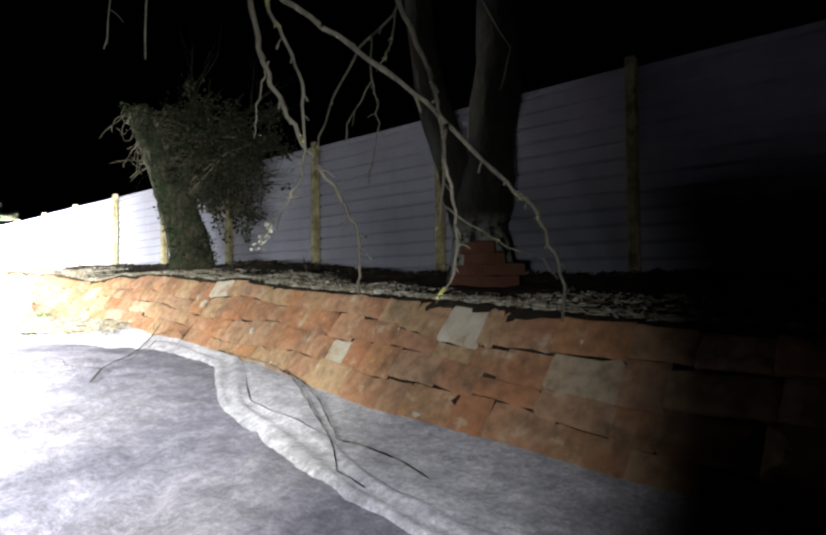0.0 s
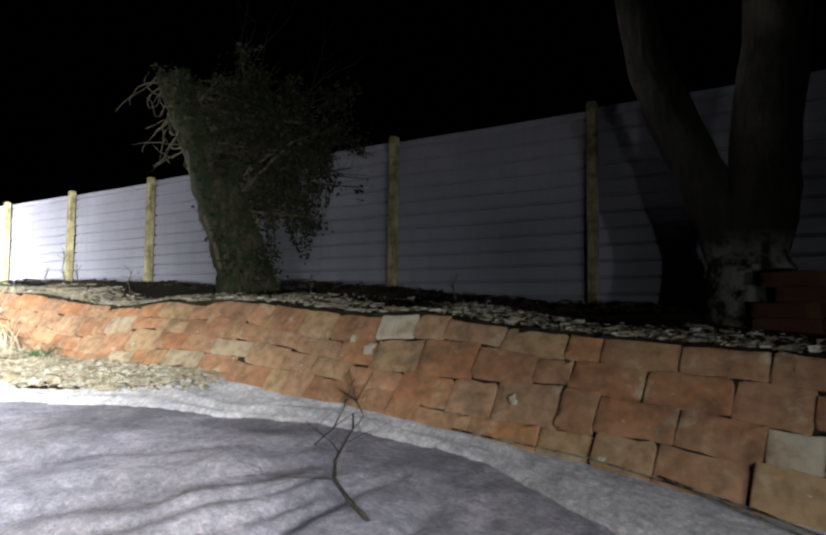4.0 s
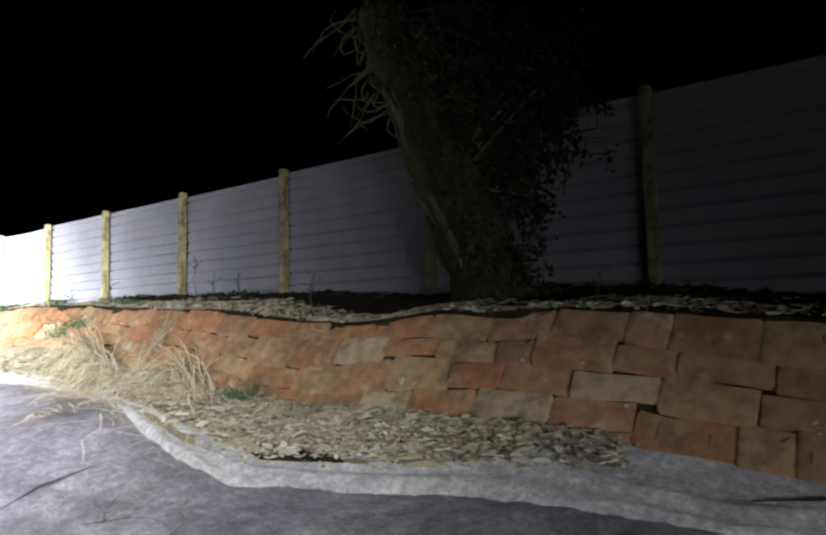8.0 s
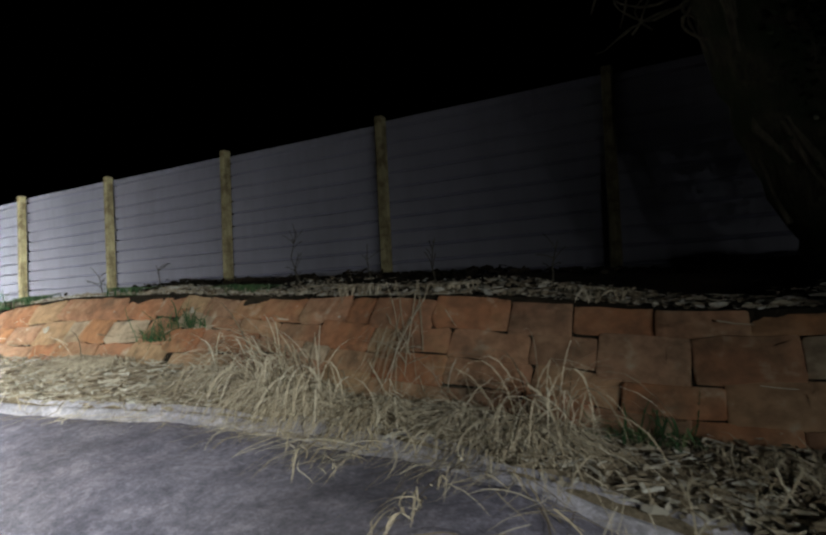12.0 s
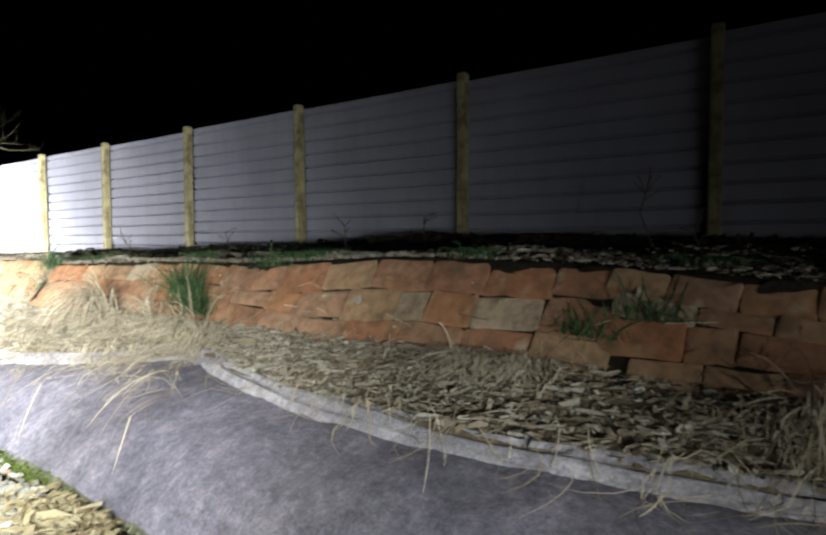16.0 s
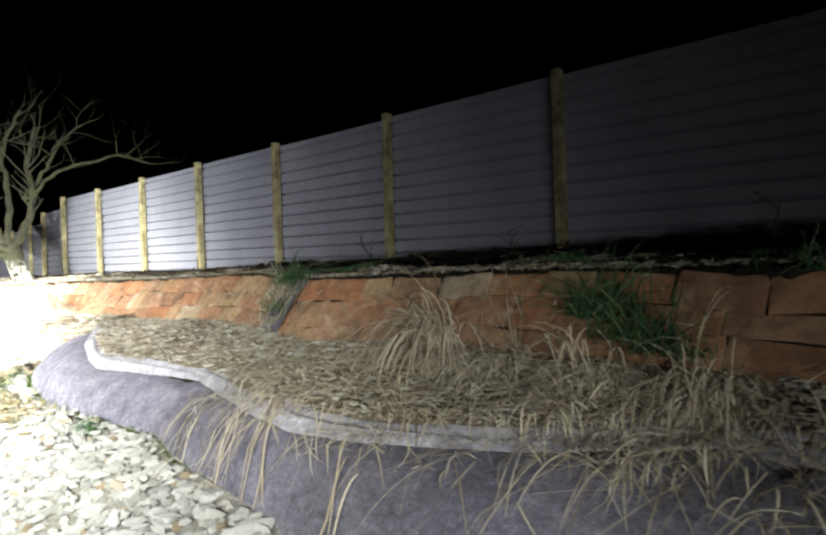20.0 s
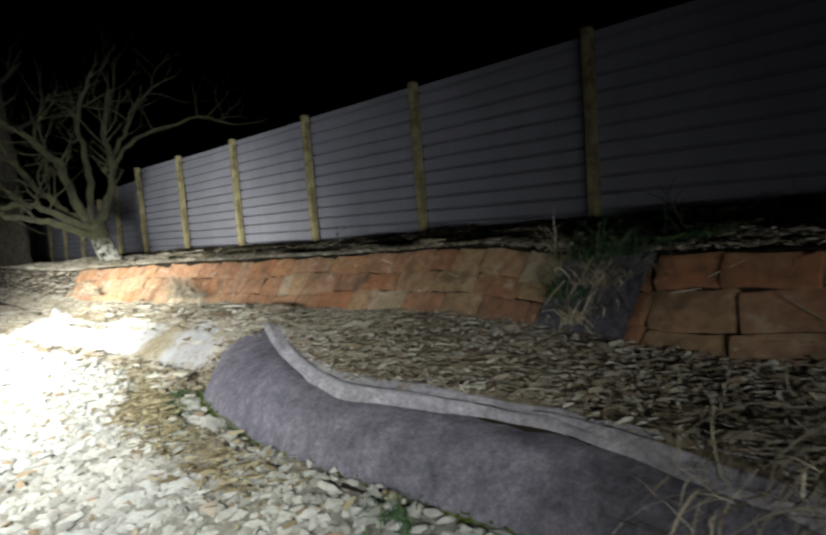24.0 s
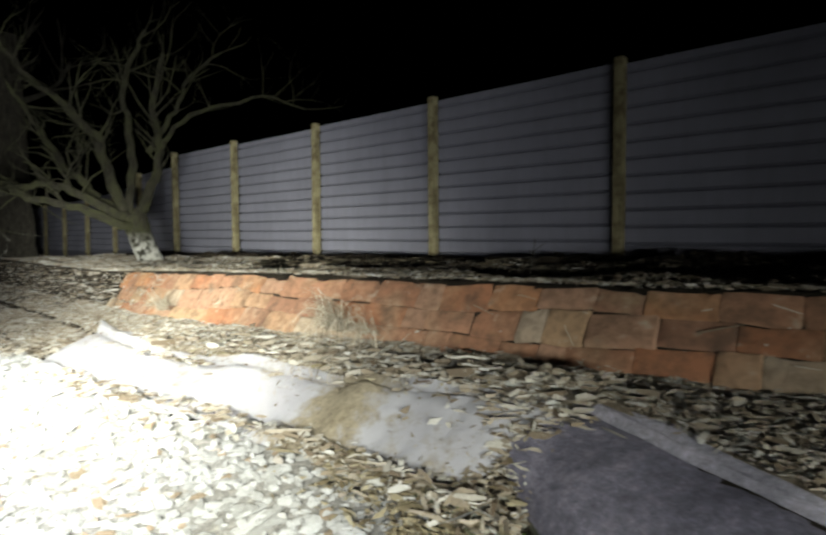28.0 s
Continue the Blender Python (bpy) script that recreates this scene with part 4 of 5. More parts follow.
loose_straw()
GREENS = "green grass tuft growing among the bricks"
for k, (x, s, n, l) in enumerate([(-5.42, 0.45, 150, 0.24), (-5.3, 0.25, 90, 0.22), (-5.2, 0.15, 70, 0.18), (-3.35, 0.3, 45, 0.16), (-3.2, 0.5, 40, 0.14), (-1.25, 0.0, 60, 0.12), (-4.85, 0.9, 40, 0.12)]):
    p = wall_point(x, s, 0.04)
    tuft("green_grass_tuft", p, n, l, 0.5, 0.6, GREEN, GREENS, 80 + k, (0, -0.2), 0.003)
for k, (x, n, l, mat) in enumerate([(-4.7, 60, 0.16, GREEN), (-4.95, 60, 0.18, GREEN), (-6.95, 90, 0.2, GREEN), (-2.3, 70, 0.16, STRAW), (-3.1, 70, 0.15, GREEN), (-2.0, 60, 0.2, STRAW),
                                    (-3.9, 70, 0.14, GREEN), (-5.7, 50, 0.13, GREEN), (-7.5, 50, 0.14, GREEN), (-1.4, 40, 0.16, STRAW), (-8.4, 40, 0.1, STRAW), (-11.2, 50, 0.12, STRAW)]):
    tuft("bank_grass_tuft", crest_place(x, 0.06 + 0.1 * (k % 3)), n, l, 0.6, 0.55, mat, "short grass tuft on the edge of the bank", 100 + k, (0, 0), 0.003)

# ---- trees ----


def limb(shape, start, way, length, radius, rnd, depth, bend=0.25, up=0.0, thin=0.25, kids=3, sides=7):
    """A tapered, wandering limb with smaller ones along it."""
    p, d, pts, radii = Vector(start), Vector(way).normalized(), [Vector(start)], [radius]
    steps = max(3, int(length / 0.12))
    for k in range(steps):
        d = (d + Vector((rnd.gauss(0, bend), rnd.gauss(0, bend), rnd.gauss(0, bend) + up)) * 0.35).normalized()
        p = p + d * length / steps
        pts.append(p.copy())
        radii.append(radius * (1 - (1 - thin) * (k + 1) / steps))
    shape.tube(pts, radii, sides if radius > 0.012 else 4)
    if depth > 0:
        for _ in range(kids):
            k = rnd.randint(max(1, steps // 4), steps)
            turn = Vector((rnd.gauss(0, 1), rnd.gauss(0, 1), rnd.gauss(0.3, 0.7))).normalized()
            limb(shape, pts[k], (pts[k] - pts[k - 1]).normalized() + turn * 0.9, length * rnd.uniform(0.4, 0.75), radii[k] * 0.65, rnd, depth - 1, bend, up, 0.3, kids, 5)
    return pts, radii


def trunk_shape(points, radii, rnd, sides=16, rough=0.06):
    s = Shape()
    fine, fr = [], []
    for a, b, ra, rb in zip(points, points[1:], radii, radii[1:]):
        for k in range(6):
            u = k / 6
            fine.append(Vector(a).lerp(Vector(b), u))
            fr.append((ra + (rb - ra) * u) * (1 + rnd.uniform(-rough, rough)))
    fine.append(Vector(points[-1]))
    fr.append(radii[-1])
    s.tube(fine, fr, sides)
    s.v = [(x + 0.03 * radii[0] * math.sin(9 * z + 7 * y), y + 0.05 * radii[0] * math.sin(11 * z + 5 * x), z) for x, y, z in s.v]
    return s


def leaf(s, p, size, rnd):
    a, tilt = rnd.uniform(0, 6.28), rnd.uniform(-1, 1)
    u = Vector((math.cos(a), math.sin(a), tilt)).normalized()
    v = u.orthogonal().normalized()
    v = (v * math.cos(a * 3) + u.cross(v) * math.sin(a * 3))
    p = Vector(p)
    s.add([p, p + u * size * 0.5 + v * size * 0.45, p + u * size * 1.1, p + u * size * 0.5 - v * size * 0.45], [(0, 1, 2), (0, 2, 3)])


def ivy_tree():
    rnd = random.Random(11)
    tree = tagged(new("ivy_tree"), "leaning broken tree trunk overgrown with ivy and moss", "tree")
    tree.location = (0, 0, 0)
    axis = [(-0.55, 2.78, 0.0), (-0.63, 2.78, 0.3), (-0.79, 2.76, 0.67), (-0.9, 2.72, 1.0), (-1.02, 2.6, 1.4), (-1.07, 2.45, 1.72)]
    trunk_shape(axis, [0.23, 0.19, 0.185, 0.17, 0.145, 0.1], rnd).make("trunk", BARK_IVY, tree)
    bare = Shape()
    for a in (-2.7, -2.25, -1.95, -1.7):
        q = [Vector(p) + Vector((math.cos(a), math.sin(a), 0)) * (0.188 - 0.014 * n) + Vector((rnd.gauss(0, 0.02), 0, rnd.uniform(-0.05, 0.05))) for n, p in enumerate(axis[1:5])][rnd.choice((0, 1)):]
        way = [u.lerp(w, k / 3) + Vector((rnd.gauss(0, 0.012), 0, 0)) for u, w in zip(q, q[1:]) for k in range(3)]
        bare.tube(way, [rnd.uniform(0.007, 0.017) for _ in way], 6)
    bare.make("bare_stem", PALE_TWIG, tree, "pale bare ivy stems climbing the trunk")
    for n in range(34):
        p = Vector(axis[4]).lerp(Vector(axis[5]), rnd.uniform(-0.75, 1.05)) + Vector((-0.1, rnd.uniform(-0.1, 0.05), 0))
        d, pts = Vector((-1, rnd.gauss(0, 0.3), rnd.uniform(-0.45, 0.15))).normalized(), [p]
        twist = rnd.choice([0.08, 0.15, 0.3, -0.2, 0.5, 0.75])
        for _ in range(10):
            d = (d + Vector((rnd.gauss(0, 0.2) + 0.9 * twist * -d.z, rnd.gauss(0, 0.25), twist * d.x + rnd.gauss(0, 0.2)))).normalized()
            p = p + d * rnd.uniform(0.025, 0.055)
            pts.append(p)
        curl = Shape()
        curl.tube(pts, [0.0075 - 0.0005 * k + rnd.uniform(-0.002, 0.002) for k in range(11)], 6)
        curl.make("curled_root", PALE_TWIG, tree, "curled dead stem at the broken top")
    shoots = Shape()
    for _ in range(7):
        k = rnd.uniform(0.6, 1.0)
        a = Vector(axis[4]).lerp(Vector(axis[5]), rnd.uniform(-0.3, 1.0))
        limb(shoots, a, (rnd.gauss(-0.3, 0.7), rnd.gauss(-0.1, 0.6), rnd.gauss(-0.35, 0.3)), rnd.uniform(0.1, 0.3), 0.012, rnd, 1, 1.1, -0.05, 0.3, 3)
    for _ in range(14):
        a = Vector((0.12, 0.05, 0)) + Vector(axis[2]).lerp(Vector(axis[5]), rnd.uniform(0.1, 1.0))
        limb(shoots, a, (rnd.gauss(1.0, 0.4), rnd.gauss(0.3, 0.5), rnd.gauss(-0.1, 0.4)), rnd.uniform(0.25, 0.55), 0.011, rnd, 1, 0.8, -0.02, 0.25, 4)
    shoots.make("shoot_tangle", BARK_IVY, tree, "tangle of thin dead ivy stems")
    ivy = Shape()
    for _ in range(1700):
        u = rnd.random() ** 1.3
        k = min(int(u * 5), 4)
        c = Vector(axis[k]).lerp(Vector(axis[k + 1]), u * 5 - k)
        a = rnd.uniform(-1.5, 1.0) if u > 0.45 or rnd.random() < 0.75 else rnd.uniform(-2.2, 0.6)
        leaf(ivy, c + Vector((math.cos(a), math.sin(a), 0)) * (rnd.uniform(0.19, 0.235) - 0.05 * u), rnd.uniform(0.015, 0.035), rnd)
    ivy.make("ivy", IVY_LEAF, tree, "dark green ivy leaves on the trunk", False)
    crown, stems, pale = Shape(), Shape(), Shape()
    for n in range(84):
        u = rnd.random()
        root = Vector(axis[2]).lerp(Vector(axis[5]), rnd.uniform(0.0, 0.95)) + Vector((0.12, 0.05, 0))
        side = -0.9 + 0.68 * u
        low = 1.05 if u < 0.3 else 0.68 + max(0.0, 0.7 * (u - 0.55))
        c = Vector((side + rnd.gauss(0, 0.04), 2.92 + 0.8 * u + rnd.gauss(0, 0.1), low + (2.1 - 0.25 * u * u - low) * rnd.random() ** 0.8 + rnd.gauss(0, 0.03)))
        if n % 5 == 0:
            c = Vector((-0.78 + 0.2 * u, 3.0 + 0.4 * u + rnd.gauss(0, 0.06), 0.95 - 0.3 * rnd.random()))
        bow = root.lerp(c, 0.5) + Vector((rnd.gauss(0, 0.06), rnd.gauss(0, 0.06), rnd.uniform(0.02, 0.16)))
        way = [root, root.lerp(bow, 0.55), bow, bow.lerp(c, 0.5) + Vector((0, 0, 0.02)), c]
        # every third stem takes the pale bark, a painted highlight in the crown
        (pale if n % 3 == 0 else stems).tube(way, [0.013, 0.011, 0.009, 0.006, 0.003], 5)
        for _ in range(rnd.randint(3, 6)):
            k = rnd.uniform(1.4, 4.0)
            q = way[int(min(k, 3.99))].lerp(way[int(min(k, 3.99)) + 1], k % 1 if k < 4 else 1.0)
            wide = rnd.uniform(0.025, 0.07)
            for _ in range(rnd.randint(6, 30)):
                leaf(crown, q + Vector((0.03 + rnd.gauss(0, wide), rnd.gauss(0, wide), rnd.gauss(-0.02, wide * 0.8))), rnd.uniform(0.018, 0.045), rnd)
            if rnd.random() < 0.6:
                drop, p = rnd.uniform(0.1, 0.36), q.copy()
                strand = [q]
                for m in range(5):
                    p = p + Vector((rnd.gauss(0.006, 0.018), rnd.gauss(0, 0.015), -drop / 5))
                    strand.append(p)
                    for _ in range(4):
                        leaf(crown, p + Vector((rnd.gauss(0, 0.02), rnd.gauss(0, 0.02), rnd.gauss(0, 0.02))), rnd.uniform(0.016, 0.04), rnd)
                stems.tube(strand, [0.005, 0.005, 0.004, 0.004, 0.003, 0.003], 4)
    for a, b in (((-1.05, 2.6, 1.6), (-0.5, 2.58, 1.55)), ((-0.85, 2.9, 1.1), (-0.5, 3.5, 0.84)), ((-0.9, 2.85, 1.2), (-0.1, 3.7, 2.2)), ((-0.95, 2.8, 1.4), (-0.6, 3.3, 2.4)), ((-0.8, 2.9, 0.95), (-0.45, 3.7, 1.0))):
        limb(stems, a, Vector(b) - Vector(a), (Vector(b) - Vector(a)).length, 0.012, rnd, 2, 0.3, -0.03, 0.3, 3, 5)
    for _ in range(320):
        leaf(crown, (rnd.gauss(-0.34, 0.05), 2.72 + rnd.gauss(0, 0.08), rnd.uniform(0.05, 0.42)), rnd.uniform(0.015, 0.035), rnd)
    pale.make("lit_stem_tangle", PALE_TWIG, tree, "arching dead ivy stems in the crown, coloured pale as if lit")
    stems.make("stem_tangle", BARK_IVY, tree, "thin hanging ivy stems")
    crown.make("crown", DEAD_LEAF, tree, "dull brown-green hanging ivy foliage", False)
    return tree


def dark_tree():
    rnd = random.Random(5)
    tree = tagged(new("tree"), "dark forked tree trunk with whitewashed foot behind the brick bank", "tree")
    trunk_shape([(2.55, 3.0, -0.2), (2.55, 3.02, 0.3), (2.62, 3.05, 0.8), (2.7, 3.05, 1.6), (2.75, 3.05, 2.6), (2.7, 3.0, 4.2)], [0.23, 0.17, 0.155, 0.15, 0.13, 0.09], rnd).make("trunk", BARK_DARK, tree)
    trunk_shape([(2.5, 3.02, 0.3), (2.32, 3.05, 0.75), (2.1, 3.08, 1.3), (1.95, 3.1, 2.2), (1.9, 3.1, 3.2)], [0.14, 0.12, 0.11, 0.09, 0.05], rnd).make("limb", BARK_DARK, tree)
    # a long limb reaches out over the slope; its twigs hang down
    over = Shape()
    over.tube([(2.72, 3.04, 2.2), (3.0, 2.4, 2.6), (3.3, 1.6, 2.5), (3.5, 1.1, 2.0), (3.62, 0.85, 1.45), (3.66, 0.78, 1.05)], [0.07, 0.055, 0.045, 0.03, 0.02, 0.014], 8)
    over.make("overhanging_limb", BARK_DARK, tree)
    hanging = [([(3.66, 0.78, 1.05), (3.527, 0.651, 0.702), (3.526, 0.661, 0.546), (3.539, 0.681, 0.434), (3.568, 0.713, 0.338), (3.594, 0.742, 0.259), (3.609, 0.761, 0.224), (3.643, 0.796, 0.156), (3.669, 0.825, 0.087), (3.671, 0.835, 0.013), (3.667, 0.838, -0.066)], 0.0085, 0.05),
               ([(3.66, 0.8, 1.1), (3.551, 0.674, 0.634), (3.559, 0.681, 0.542), (3.591, 0.708, 0.462), (3.614, 0.727, 0.382), (3.615, 0.728, 0.292), (3.611, 0.726, 0.185), (3.583, 0.701, 0.119), (3.563, 0.682, 0.093), (3.544, 0.665, 0.041)], 0.0055, 0.12),
               ([(3.545, 0.69, 0.44), (3.524, 0.687, 0.399), (3.514, 0.68, 0.33), (3.508, 0.677, 0.277)], 0.0035, 0.0),
               ([(3.65, 0.82, 1.15), (3.573, 0.537, 0.64), (3.682, 0.629, 0.504), (3.76, 0.693, 0.435), (3.852, 0.77, 0.342), (3.921, 0.827, 0.259), (3.989, 0.883, 0.167), (4.05, 0.933, 0.09), (4.076, 0.954, 0.01), (4.088, 0.963, -0.07), (4.084, 0.957, -0.119)], 0.0085, 0.04),
               ([(3.55, 1.0, 1.35), (3.574, 1.052, 0.841), (3.584, 1.07, 0.704), (3.631, 1.119, 0.551), (3.648, 1.14, 0.468), (3.659, 1.158, 0.357), (3.657, 1.164, 0.246), (3.647, 1.163, 0.149), (3.632, 1.158, 0.065)], 0.0105, 0.3),
               ([(3.653, 1.165, 0.163), (3.716, 1.214, 0.105), (3.789, 1.265, 0.047), (3.862, 1.314, 0.018), (3.896, 1.332, -0.038)], 0.0048, 0.05),
               ([(3.921, 0.827, 0.259), (3.975, 0.744, 0.163), (3.991, 0.741, 0.115), (4.004, 0.737, 0.033), (4.006, 0.723, -0.03), (3.994, 0.696, -0.072)], 0.0045, 0.12),
               ([(3.5, 1.15, 1.55), (3.537, 1.229, 0.873), (3.489, 1.153, 0.721), (3.435, 1.069, 0.616), (3.41, 1.011, 0.491), (3.392, 0.959, 0.353), (3.408, 0.933, 0.296)], 0.006, 0.02),
               ([(3.584, 1.07, 0.7), (3.564, 1.054, 0.571), (3.546, 1.04, 0.537)], 0.004, 0.35),
               ([(3.46, 1.1, 0.66), (3.527, 1.026, 0.495), (3.539, 1.038, 0.426), (3.533, 1.037, 0.343), (3.513, 1.025, 0.218)], 0.0035, 0.0),
               ([(3.527, 1.026, 0.49), (3.481, 0.991, 0.392), (3.469, 0.983, 0.33)], 0.0028, 0.0),
               ([(3.611, 0.722, 0.143), (3.585, 0.7, 0.139), (3.553, 0.669, 0.141)], 0.003, 0.0),
               ([(3.6, 1.1, 1.3), (3.685, 1.279, 0.779), (3.759, 1.349, 0.615), (3.733, 1.331, 0.497)], 0.004, 0.0),
               ([(3.45, 0.7, 1.2), (3.37, 0.51, 0.59), (3.36, 0.51, 0.44)], 0.004, 0.0), ([(3.4, 0.7, 1.2), (3.31, 0.46, 0.58), (3.3, 0.45, 0.46)], 0.003, 0.0)]
    for points, thick, mossy in hanging:
        twig, line = Shape(), []
        for a, b in zip(points, points[1:]):
            for k in range(4):
                q = Vector(a).lerp(Vector(b), k / 4)
                line.append(q + Vector((rnd.gauss(0, 0.0025), rnd.gauss(0, 0.0025), rnd.gauss(0, 0.002))) * (k > 0))
        line.append(Vector(points[-1]))
        radii = [0.75 * thick * (1 - 0.6 * k / len(line)) * rnd.uniform(0.88, 1.12) for k in range(len(line))]
        twig.tube(line, radii, 7)
        for k in range(3, len(line), 2):
            if rnd.random() < 0.6:
                spur = Vector((rnd.gauss(0, 1), rnd.gauss(0, 1), rnd.gauss(-0.7, 0.7))).normalized()
                l = rnd.choice([0.008, 0.012, 0.02, 0.035])
                twig.tube([line[k], line[k] + spur * l * 0.6, line[k] + spur * l + Vector((0, 0, -0.006))], [radii[k] * 0.6, radii[k] * 0.5, radii[k] * 0.6], 5)
        ob = twig.make("twig", TWIG, tree, "grey hanging twig with short spurs")
        for k in range(2, len(line) - 1):
            if rnd.random() < mossy:
                moss = Shape()
                for _ in range(18):
                    d = Vector((rnd.gauss(0, 1), rnd.gauss(0, 1), rnd.gauss(0, 1))).normalized()
                    leaf(moss, line[k].lerp(line[k + 1], rnd.random()) + d * radii[k] * 0.92, rnd.uniform(0.003, 0.0065), rnd)
                moss.make("lichen", LICHEN, ob, "crusty yellow lichen on the twig", False)
    tip = Shape()
    for _ in range(40):
        u = rnd.random()
        leaf(tip, Vector((3.563, 0.682, 0.093)).lerp(Vector((3.54, 0.662, 0.03)), u) + Vector((rnd.gauss(0, 0.005), rnd.gauss(0, 0.005), rnd.gauss(0, 0.006))), rnd.uniform(0.004, 0.01), rnd)
    tip.make("pale_lichen", PALE_LICHEN, tree, "pale leafy lichen at the tip of a twig", False)
    return tree


def fruit_tree():
    rnd = random.Random(23)
    tree = tagged(new("fruit_tree"), "bare spreading fruit tree with whitewashed trunk foot on the bank", "tree")
    trunk_shape([(-14.55, 2.78, -0.15), (-14.57, 2.74, 0.0), (-14.62, 2.66, 0.28), (-14.65, 2.6, 0.5)], [0.17, 0.135, 0.125, 0.13], rnd).make("trunk", BARK_FRUIT, tree)
    ways = [([(-14.63, 2.6, 0.36), (-14.5, 2.42, 0.4), (-14.64, 2.07, 0.56), (-14.75, 1.81, 0.63), (-14.86, 1.53, 0.69), (-14.95, 1.1, 0.72)], 0.055),
            ([(-14.64, 2.58, 0.42), (-14.62, 2.39, 0.51), (-14.71, 2.17, 0.67), (-14.81, 1.93, 0.8), (-14.89, 1.72, 0.79), (-14.99, 1.3, 0.72)], 0.06),
            ([(-14.66, 2.58, 0.48), (-14.7, 2.47, 0.66), (-14.73, 2.39, 0.99), (-14.76, 2.3, 1.32), (-14.86, 2.07, 1.6), (-14.98, 1.78, 1.86), (-15.03, 1.5, 2.2)], 0.065),
            ([(-14.7, 2.55, 0.45), (-15.02, 2.4, 0.66), (-15.08, 2.25, 0.87), (-15.14, 2.1, 1.0), (-15.24, 1.9, 1.4), (-15.33, 1.65, 1.85)], 0.055),
            ([(-14.66, 2.57, 0.5), (-14.64, 2.6, 1.06), (-14.65, 2.59, 1.45), (-14.67, 2.53, 1.73), (-14.64, 2.6, 2.13), (-14.58, 2.76, 2.5)], 0.045),
            ([(-14.65, 2.62, 0.45), (-14.69, 2.74, 0.62), (-14.64, 2.87, 1.02), (-14.64, 2.89, 1.38), (-14.65, 2.85, 1.78), (-14.61, 2.96, 2.3)], 0.065),
            ([(-14.64, 2.87, 1.14), (-14.57, 3.04, 1.5), (-14.42, 3.41, 1.75), (-14.2, 3.97, 1.96), (-13.95, 4.4, 1.82)], 0.03),
            ([(-14.7, 2.8, 1.2), (-14.73, 2.93, 1.39), (-14.66, 3.09, 1.7), (-14.6, 3.25, 2.08), (-14.46, 3.58, 2.42)], 0.035)]
    for points, thick in ways:
        s, line = Shape(), []
        for a, b in zip(points, points[1:]):
            for k in range(4):
                line.append(Vector(a).lerp(Vector(b), k / 4) + Vector((rnd.gauss(0, 0.012), rnd.gauss(0, 0.012), rnd.gauss(0, 0.012))) * (len(line) > 0))
        line.append(Vector(points[-1]))
        radii = [1.03 * thick * (1 - 0.68 * k / len(line)) * rnd.uniform(0.9, 1.1) for k in range(len(line))]
        s.tube(line, radii, 9)
        for k in range(6, len(line)):
            if rnd.random() < (0.95 if k > 10 else 0.5):
                along = (line[k] - line[k - 1]).normalized()
                d = along * 0.7 + Vector((rnd.gauss(0, 0.6), rnd.gauss(0, 0.6), rnd.gauss(0.25, 0.5)))
                limb(s, line[k], d, rnd.uniform(0.25, 0.8), max(radii[k] * 0.4, 0.007), rnd, 2 if k % 2 else 1, 0.5, 0.02, 0.3, 3, 5)
        s.make("limb", BARK_FRUIT, tree)
    return tree


def far_tree():
    rnd = random.Random(31)
    tree = tagged(new("tree"), "dark upright tree trunk far along the fence", "tree")
    trunk_shape([(-18.2, 2.3, -0.4), (-18.2, 2.3, 0.4), (-18.25, 2.3, 1.4), (-18.3, 2.3, 3.2)], [0.3, 0.24, 0.21, 0.14], rnd).make("trunk", BARK_FAR, tree)
    s = Shape()
    for _ in range(7):
        limb(s, (-18.26, 2.3, rnd.uniform(1.0, 3.0)), (rnd.gauss(0, 1), rnd.gauss(0, 1), 0.8), rnd.uniform(0.8, 1.6), 0.05, rnd, 2, 0.3, 0.05, 0.3, 3, 6)
    s.make("limb", BARK_FAR, tree)
    return tree


ivy_tree()
dark_tree()
fruit_tree()
far_tree()

# ---- the brick-faced bank ----


